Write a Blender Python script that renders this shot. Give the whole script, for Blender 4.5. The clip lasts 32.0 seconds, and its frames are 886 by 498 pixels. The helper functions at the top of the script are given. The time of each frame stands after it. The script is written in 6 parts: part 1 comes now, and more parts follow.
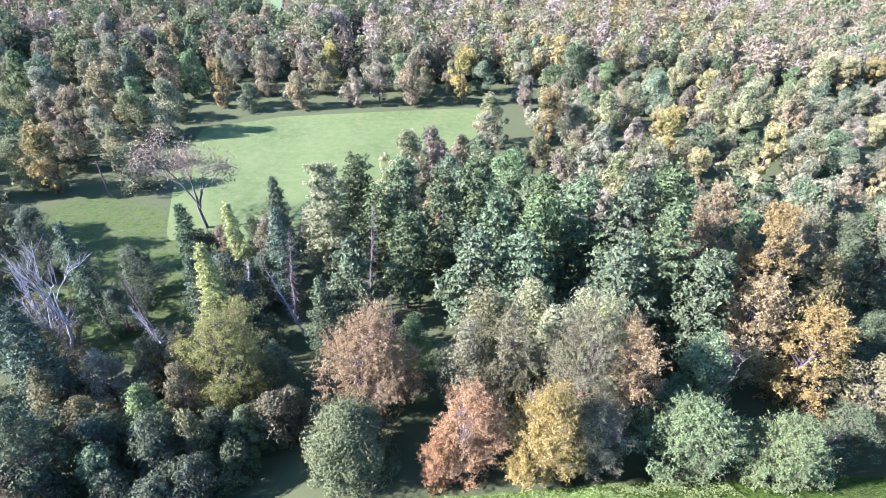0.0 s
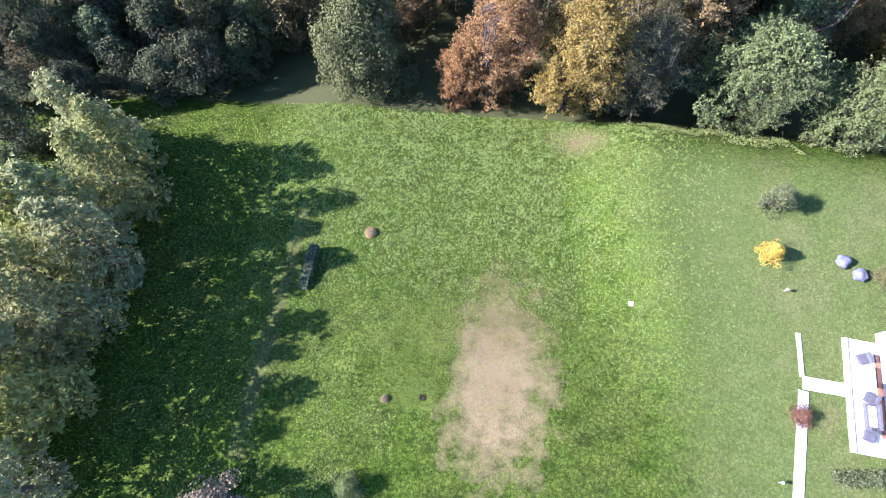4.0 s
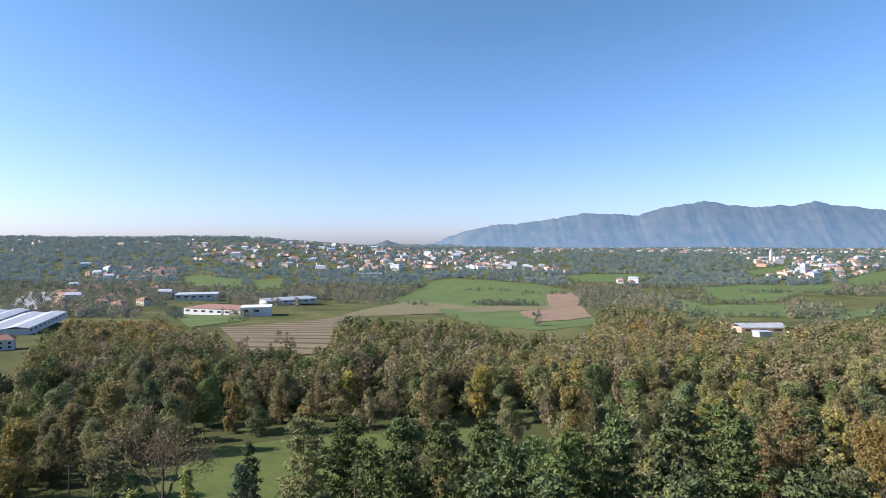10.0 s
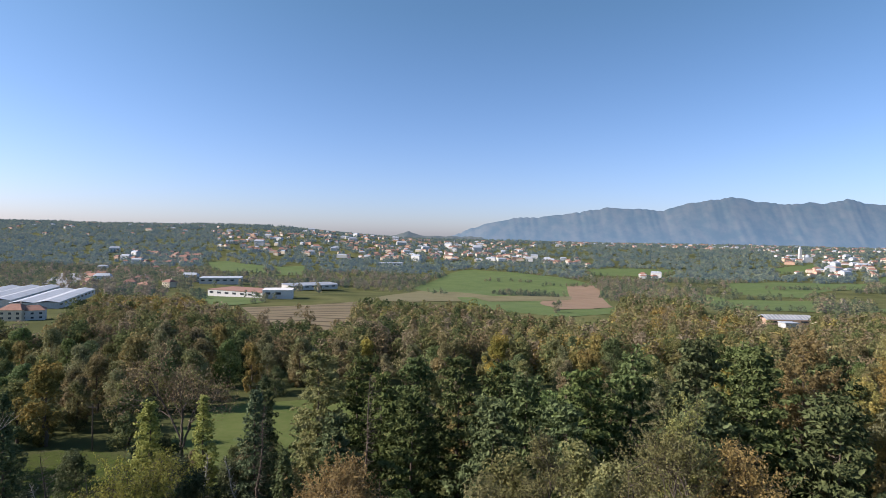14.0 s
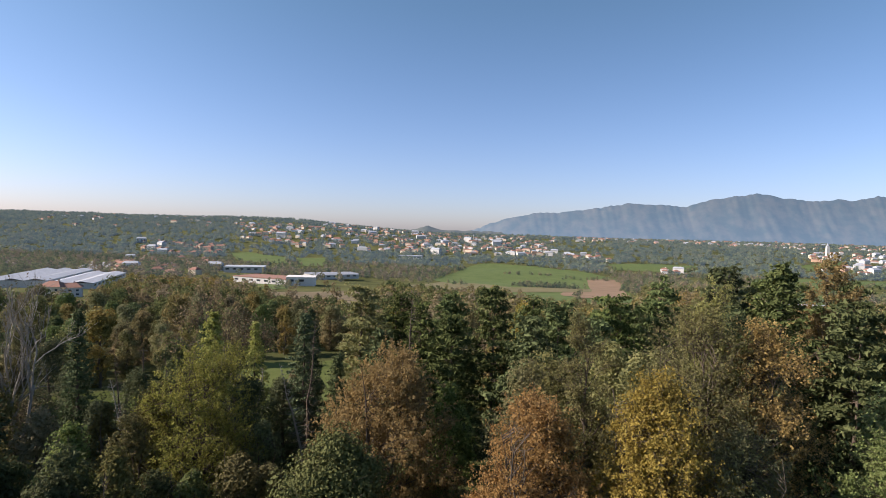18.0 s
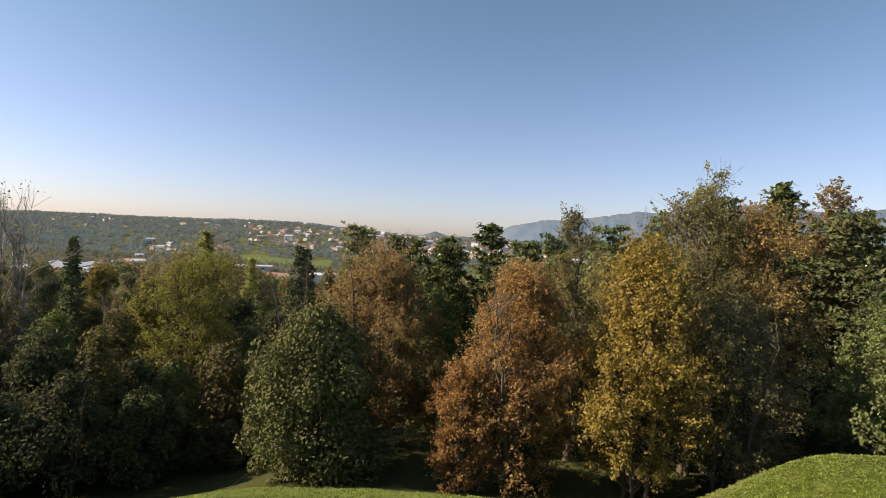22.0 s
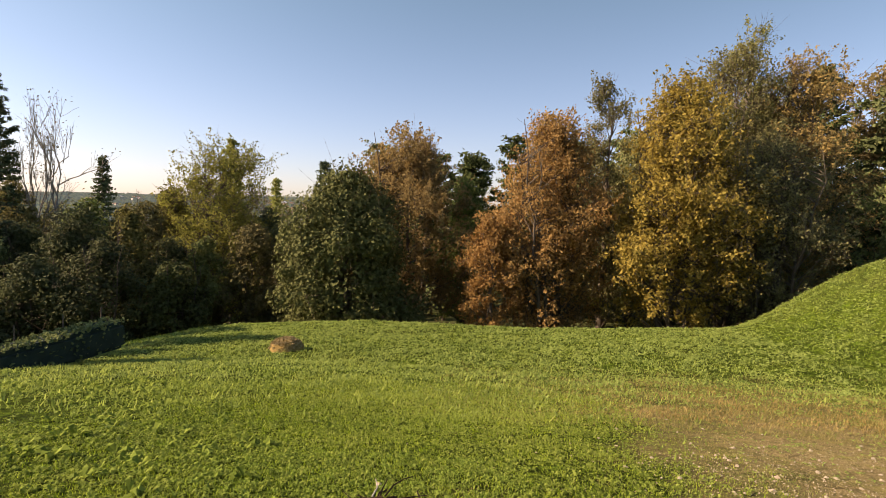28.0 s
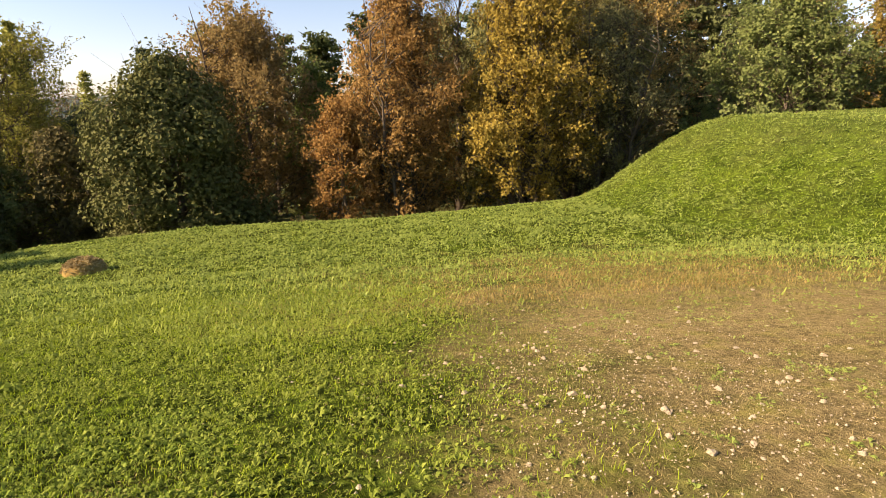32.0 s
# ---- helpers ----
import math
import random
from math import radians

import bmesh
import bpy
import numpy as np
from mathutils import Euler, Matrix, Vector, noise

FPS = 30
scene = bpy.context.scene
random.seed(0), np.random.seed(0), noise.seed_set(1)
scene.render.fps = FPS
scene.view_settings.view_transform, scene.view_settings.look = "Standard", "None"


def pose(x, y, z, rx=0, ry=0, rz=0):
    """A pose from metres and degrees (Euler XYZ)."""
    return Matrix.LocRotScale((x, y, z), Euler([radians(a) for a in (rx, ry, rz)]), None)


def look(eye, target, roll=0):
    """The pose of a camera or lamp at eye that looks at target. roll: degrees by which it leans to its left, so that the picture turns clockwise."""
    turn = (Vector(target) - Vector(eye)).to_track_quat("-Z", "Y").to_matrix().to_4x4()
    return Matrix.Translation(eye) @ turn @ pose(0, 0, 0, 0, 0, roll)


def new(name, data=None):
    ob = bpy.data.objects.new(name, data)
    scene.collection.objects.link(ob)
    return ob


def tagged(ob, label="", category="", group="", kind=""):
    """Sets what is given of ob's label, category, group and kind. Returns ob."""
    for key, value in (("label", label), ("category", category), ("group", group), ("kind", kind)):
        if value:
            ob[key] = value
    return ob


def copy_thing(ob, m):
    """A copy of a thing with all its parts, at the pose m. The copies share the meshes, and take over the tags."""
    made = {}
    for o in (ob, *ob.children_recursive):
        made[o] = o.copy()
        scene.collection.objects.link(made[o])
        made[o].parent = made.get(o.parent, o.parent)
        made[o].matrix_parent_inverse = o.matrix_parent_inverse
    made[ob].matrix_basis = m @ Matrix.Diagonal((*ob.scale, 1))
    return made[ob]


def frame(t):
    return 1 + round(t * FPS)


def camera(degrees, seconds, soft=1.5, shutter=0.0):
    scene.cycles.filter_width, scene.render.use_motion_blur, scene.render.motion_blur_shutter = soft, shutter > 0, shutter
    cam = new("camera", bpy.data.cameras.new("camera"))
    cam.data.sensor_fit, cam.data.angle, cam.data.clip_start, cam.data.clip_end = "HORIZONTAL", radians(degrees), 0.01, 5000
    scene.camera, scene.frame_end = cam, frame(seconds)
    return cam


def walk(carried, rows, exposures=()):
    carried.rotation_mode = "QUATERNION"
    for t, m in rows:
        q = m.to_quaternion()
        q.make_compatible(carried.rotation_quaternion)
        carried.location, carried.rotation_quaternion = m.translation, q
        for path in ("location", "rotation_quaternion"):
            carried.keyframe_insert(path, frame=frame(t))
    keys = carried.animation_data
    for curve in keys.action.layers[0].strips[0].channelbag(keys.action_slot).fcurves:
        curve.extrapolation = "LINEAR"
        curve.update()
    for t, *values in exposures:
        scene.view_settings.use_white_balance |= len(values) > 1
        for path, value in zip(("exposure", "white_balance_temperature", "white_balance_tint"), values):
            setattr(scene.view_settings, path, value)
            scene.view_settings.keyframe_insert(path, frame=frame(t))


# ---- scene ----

# ---------------------------------------------------------------- camera
cam = camera(78.19, 32.0, soft=0.9)
ROWS = (
    (0.0, -4.33, -1.92, 55.60, 5.09, -39.54, 3.64), (0.5, -2.51, -3.45, 53.70, 1.79, -45.86, 2.27),
    (1.0, -1.04, -4.80, 51.63, -0.19, -52.49, 0.82), (1.5, 0.08, -5.71, 49.20, -3.12, -59.02, -0.59),
    (2.0, 1.01, -6.41, 47.38, -5.10, -66.08, -0.90), (2.5, 1.70, -6.69, 46.28, -7.55, -73.55, 0.65),
    (2.9, 1.36, -6.48, 45.62, -6.24, -78.35, 1.42), (3.3, 1.02, -6.27, 44.96, -4.93, -78.15, 2.20),
    (4.5, -0.01, -5.64, 42.99, -1.00, -59.48, 4.52), (5.0, -1.02, -4.67, 43.05, 0.92, -52.67, 2.93),
    (5.5, -1.60, -3.24, 43.31, 2.58, -45.98, 1.69), (6.0, -1.25, -1.14, 43.21, 2.49, -39.93, 0.08),
    (6.5, -0.63, -0.00, 42.84, 1.96, -32.87, -0.42), (7.0, 0.11, 0.11, 41.98, 1.20, -24.89, -0.84),
    (7.5, 0.74, -0.12, 40.67, 0.67, -16.25, -1.00), (8.0, 0.71, -0.82, 39.28, 0.30, -7.44, -0.53),
    (8.5, 0.78, -1.89, 37.93, 0.08, 0.13, -0.40), (9.0, 0.68, -2.20, 37.04, 0.04, 0.00, -0.23),
    (9.5, 0.58, -2.09, 36.29, 0.26, -0.24, -0.05), (10.0, 0.45, -1.84, 35.61, 0.33, -0.37, 0.07),
    (10.5, 0.36, -1.61, 34.79, 0.31, -0.57, 0.23), (11.0, 0.31, -1.43, 33.86, 0.31, -0.73, 0.40),
    (11.5, 0.34, -1.24, 32.90, 0.38, -0.85, 0.62), (12.0, 0.33, -1.08, 32.00, 0.78, -1.00, 0.75),
    (12.5, 0.33, -0.94, 31.08, 0.92, -1.10, 0.87), (13.0, 0.44, -0.84, 30.18, 0.90, -1.17, 0.88),
    (13.5, 0.79, -0.96, 29.26, 0.51, -1.20, 1.17), (14.0, 1.03, -1.52, 28.37, -1.86, -1.13, 1.15),
    (14.5, 1.03, -2.39, 27.47, -2.51, -1.21, 1.29), (16.5, 0.13, -5.49, 23.54, -3.76, -1.67, 1.83),
    (17.0, -1.08, -5.89, 22.64, -3.85, -1.63, 1.50), (17.5, -1.54, -6.05, 21.73, -4.04, -1.69, 1.53),
    (18.0, -1.00, -5.94, 20.65, -3.84, -1.64, 1.66), (18.5, 0.04, -5.81, 19.58, -3.99, -1.65, 1.85),
    (19.0, 0.72, -5.75, 18.59, -3.92, -1.65, 2.16), (19.5, 0.64, -6.23, 17.49, -6.04, -1.71, 1.92),
    (20.0, 0.50, -6.65, 16.39, -7.50, -1.69, 1.92), (20.5, 0.39, -6.65, 15.27, -7.27, -1.72, 2.29),
    (21.0, 0.32, -6.27, 14.04, -7.09, -1.53, 2.52), (21.5, 0.42, -5.80, 12.73, -5.17, -1.29, 2.66),
    (22.0, 0.66, -5.34, 11.38, -4.63, -0.90, 2.44), (22.5, 0.82, -5.08, 10.19, -4.64, -0.84, 2.36),
    (23.0, 0.74, -4.89, 9.19, -4.03, -0.96, 2.30), (23.5, 0.43, -4.94, 8.35, -3.78, -0.72, 2.35),
    (24.0, 0.06, -5.35, 7.55, -2.72, -0.68, 2.43), (24.5, 0.39, -4.86, 7.37, -4.41, -1.81, 1.79),
    (25.0, 0.68, -4.83, 6.77, -7.13, -2.67, 1.50), (25.5, 0.90, -4.88, 6.29, -8.92, -3.12, 1.35),
    (27.5, 0.29, -5.28, 3.91, -6.35, -3.59, 1.53), (28.0, 0.46, -4.99, 3.70, -6.88, -3.70, 1.34),
    (28.5, 0.35, -4.91, 3.64, -4.05, -3.44, 1.38), (29.0, 0.87, -4.02, 3.30, 2.46, -6.29, 0.43),
    (29.5, 1.09, -3.71, 3.33, 1.86, -16.68, -2.46), (30.0, 1.35, -3.58, 3.23, 1.08, -25.07, -2.20),
    (30.5, 1.45, -3.53, 3.22, 0.18, -33.17, -2.77), (31.0, 1.49, -3.50, 3.37, -0.89, -34.83, -4.81),
    (31.5, 1.44, -3.52, 3.61, 2.42, -26.10, -5.26), (32.0, 1.41, -3.51, 3.34, 6.64, -15.01, -1.67),
)


def aim(x, y, z, yaw, pitch, roll):
    a, b = radians(yaw), radians(pitch)
    ahead = Vector((math.sin(a) * math.cos(b), math.cos(a) * math.cos(b), math.sin(b)))
    return look((x, y, z), Vector((x, y, z)) + ahead * 10, roll)


walk(cam, [(r[0], aim(*r[1:])) for r in ROWS],
     exposures=[(0.0, 2.74, 4850, 37), (1.0, 2.62, 4950, 38), (2.0, 2.30, 5200, 36), (5.0, 2.24, 5100, 36), (6.5, 2.57, 4900, 36), (7.2, 2.58, 4850, 36), (8.0, 2.02, 5500, 34), (8.5, 1.8, 5700, 28), (9.0, 1.44, 5900, 22), (10.5, 1.00, 5900, 18),
                (13.0, 0.79, 6100, 18), (20.0, 0.80, 7100, 21), (22.0, 0.87, 7700, 21), (25.0, 1.10, 8400, 20), (28.5, 1.20, 9000, 25), (29.4, 1.34, 9600, 26), (30.0, 1.53, 10200, 28), (31.0, 1.70, 10200, 30), (32.0, 1.46, 9300, 22)])


# ---------------------------------------------------------------- sky and sun
SUN_AZ, SUN_EL = -98.0, 31.0          # degrees from +y towards +x; above the horizon
to_sun = Vector((math.sin(radians(SUN_AZ)) * math.cos(radians(SUN_EL)), math.cos(radians(SUN_AZ)) * math.cos(radians(SUN_EL)), math.sin(radians(SUN_EL))))
world = bpy.data.worlds.new("sky")
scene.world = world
world.use_nodes = True
wn = world.node_tree.nodes
sky = wn.new("ShaderNodeTexSky")
sky.sky_type = "NISHITA"
sky.sun_disc = False
sky.sun_elevation = radians(SUN_EL)
sky.sun_rotation = radians(SUN_AZ)
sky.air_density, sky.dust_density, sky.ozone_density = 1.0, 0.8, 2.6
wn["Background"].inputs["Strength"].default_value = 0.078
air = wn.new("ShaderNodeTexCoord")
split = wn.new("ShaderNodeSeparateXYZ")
low = wn.new("ShaderNodeValToRGB")             # painted haze: sky colour multiplied, paler and bluer low down, deeper blue above
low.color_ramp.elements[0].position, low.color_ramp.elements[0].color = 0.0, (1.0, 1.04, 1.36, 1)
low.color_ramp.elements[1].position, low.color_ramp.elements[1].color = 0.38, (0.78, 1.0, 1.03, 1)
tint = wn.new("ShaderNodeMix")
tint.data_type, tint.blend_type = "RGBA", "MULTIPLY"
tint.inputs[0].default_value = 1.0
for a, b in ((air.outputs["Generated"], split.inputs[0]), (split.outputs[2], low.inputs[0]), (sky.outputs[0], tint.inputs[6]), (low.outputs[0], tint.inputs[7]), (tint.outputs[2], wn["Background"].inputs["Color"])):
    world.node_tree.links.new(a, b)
sun = new("sun", bpy.data.lights.new("sun", "SUN"))
sun.data.energy, sun.data.angle, sun.data.color = 5.0, radians(0.55), (1.0, 0.91, 0.78)
sun.matrix_world = look(to_sun * 100, (0, 0, 0))


# ---------------------------------------------------------------- materials
def material(name, rough=0.8, spec=0.3):
    m = bpy.data.materials.new(name)
    m.use_nodes = True
    b = m.node_tree.nodes["Principled BSDF"]
    b.inputs["Roughness"].default_value = rough
    b.inputs["Specular IOR Level"].default_value = spec
    return m, m.node_tree.nodes, m.node_tree.links, b


def ramp(nodes, links, value, stops):
    r = nodes.new("ShaderNodeValToRGB")
    while len(r.color_ramp.elements) < len(stops):
        r.color_ramp.elements.new(0.5)
    for e, (p, c) in zip(r.color_ramp.elements, stops):
        e.position, e.color = p, (*c, 1)
    links.new(value, r.inputs[0])
    return r.outputs[0]


def mixed(nodes, links, fac, a, b, kind="MIX"):
    n = nodes.new("ShaderNodeMix")
    n.data_type, n.blend_type = "RGBA", kind
    for socket, v in ((n.inputs[0], fac), (n.inputs[6], a), (n.inputs[7], b)):
        if isinstance(v, bpy.types.NodeSocket):
            links.new(v, socket)
        else:
            socket.default_value = v if isinstance(v, (int, float)) else (*v, 1)
    return n.outputs[2]


def noise_of(nodes, links, scale, detail=4, rough=0.6, space="Object"):
    c = nodes.new("ShaderNodeTexCoord")
    n = nodes.new("ShaderNodeTexNoise")
    n.inputs["Scale"].default_value, n.inputs["Detail"].default_value, n.inputs["Roughness"].default_value = scale, detail, rough
    links.new(c.outputs[space], n.inputs["Vector"])
    return n.outputs["Fac"]


def leaf_material(name, dark, mid, light, rough=0.7, spec=0.05, thin=0.3, patch=0.6, vary=0.0):
    """Foliage: each leaf and each tree a little different, light shining partly through."""
    m, n, l, b = material(name, rough, spec)
    g = n.new("ShaderNodeNewGeometry")
    o = n.new("ShaderNodeObjectInfo")
    col = ramp(n, l, g.outputs["Random Per Island"], ((0.0, dark), (0.55, mid), (1.0, light)))
    big = noise_of(n, l, patch, 2)
    col = mixed(n, l, ramp(n, l, big, ((0.35, (0, 0, 0)), (0.7, (1, 1, 1)))), col, mixed(n, l, 0.55, col, light))
    if vary:                                  # whole trees darker or lighter than their neighbours
        col = mixed(n, l, vary, col, ramp(n, l, noise_of(n, l, 0.13, 2), ((0.38, (0.4, 0.5, 0.42)), (0.5, (1, 1, 1)), (0.62, (1.0, 0.86, 0.6)))), "MULTIPLY")
    hsv = n.new("ShaderNodeHueSaturation")
    for socket, lo, hi in (("Hue", 0.489, 0.511), ("Saturation", 0.85, 1.1), ("Value", 0.82, 1.2)):
        r = n.new("ShaderNodeMapRange")
        r.inputs[3].default_value, r.inputs[4].default_value = lo, hi
        if socket == "Saturation":
            mul = n.new("ShaderNodeMath")
            mul.operation = "FRACT"
            sc = n.new("ShaderNodeMath")
            sc.operation = "MULTIPLY"
            sc.inputs[1].default_value = 7.31
            l.new(o.outputs["Random"], sc.inputs[0])
            l.new(sc.outputs[0], mul.inputs[0])
            l.new(mul.outputs[0], r.inputs[0])
        else:
            l.new(o.outputs["Random"], r.inputs[0])
        l.new(r.outputs[0], hsv.inputs[socket])
    l.new(col, hsv.inputs["Color"])
    l.new(hsv.outputs[0], b.inputs["Base Color"])
    t = n.new("ShaderNodeBsdfTranslucent")
    l.new(hsv.outputs[0], t.inputs["Color"])
    mx = n.new("ShaderNodeMixShader")
    mx.inputs[0].default_value = thin
    l.new(b.outputs[0], mx.inputs[1])
    l.new(t.outputs[0], mx.inputs[2])
    l.new(mx.outputs[0], n["Material Output"].inputs["Surface"])
    return m


def plain(name, a, b, scale=3.0, rough=0.8, spec=0.3, bump=0.15, fine=40.0, metal=0.0):
    """A dull surface of two shades: broad stains and a fine grain, with a little relief."""
    m, n, l, bs = material(name, rough, spec)
    bs.inputs["Metallic"].default_value = metal
    broad, grain = noise_of(n, l, scale, 5), noise_of(n, l, fine, 3)
    col = mixed(n, l, ramp(n, l, broad, ((0.3, (0, 0, 0)), (0.7, (1, 1, 1)))), a, b)
    col = mixed(n, l, 0.25, col, ramp(n, l, grain, ((0.3, tuple(0.6 * v for v in a)), (0.7, tuple(min(1, 1.25 * v) for v in b)))))
    l.new(col, bs.inputs["Base Color"])
    bm = n.new("ShaderNodeBump")
    bm.inputs["Strength"].default_value, bm.inputs["Distance"].default_value = bump, 0.02
    l.new(grain, bm.inputs["Height"])
    l.new(bm.outputs[0], bs.inputs["Normal"])
    return m


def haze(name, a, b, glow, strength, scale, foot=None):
    """Backdrop for far distance: a little emission paints in the haze of miles of air."""
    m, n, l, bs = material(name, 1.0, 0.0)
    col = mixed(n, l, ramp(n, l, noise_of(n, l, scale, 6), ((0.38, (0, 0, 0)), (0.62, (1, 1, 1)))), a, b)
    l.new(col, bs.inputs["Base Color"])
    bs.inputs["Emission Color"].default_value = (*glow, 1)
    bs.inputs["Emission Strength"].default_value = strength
    if foot:                                  # glow changes with height, imitating thicker low air
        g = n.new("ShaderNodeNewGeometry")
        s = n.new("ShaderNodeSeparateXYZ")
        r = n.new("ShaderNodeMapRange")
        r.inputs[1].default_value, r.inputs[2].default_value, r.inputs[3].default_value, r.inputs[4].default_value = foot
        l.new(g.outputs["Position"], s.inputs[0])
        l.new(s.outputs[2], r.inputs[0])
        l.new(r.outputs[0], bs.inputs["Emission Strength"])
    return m


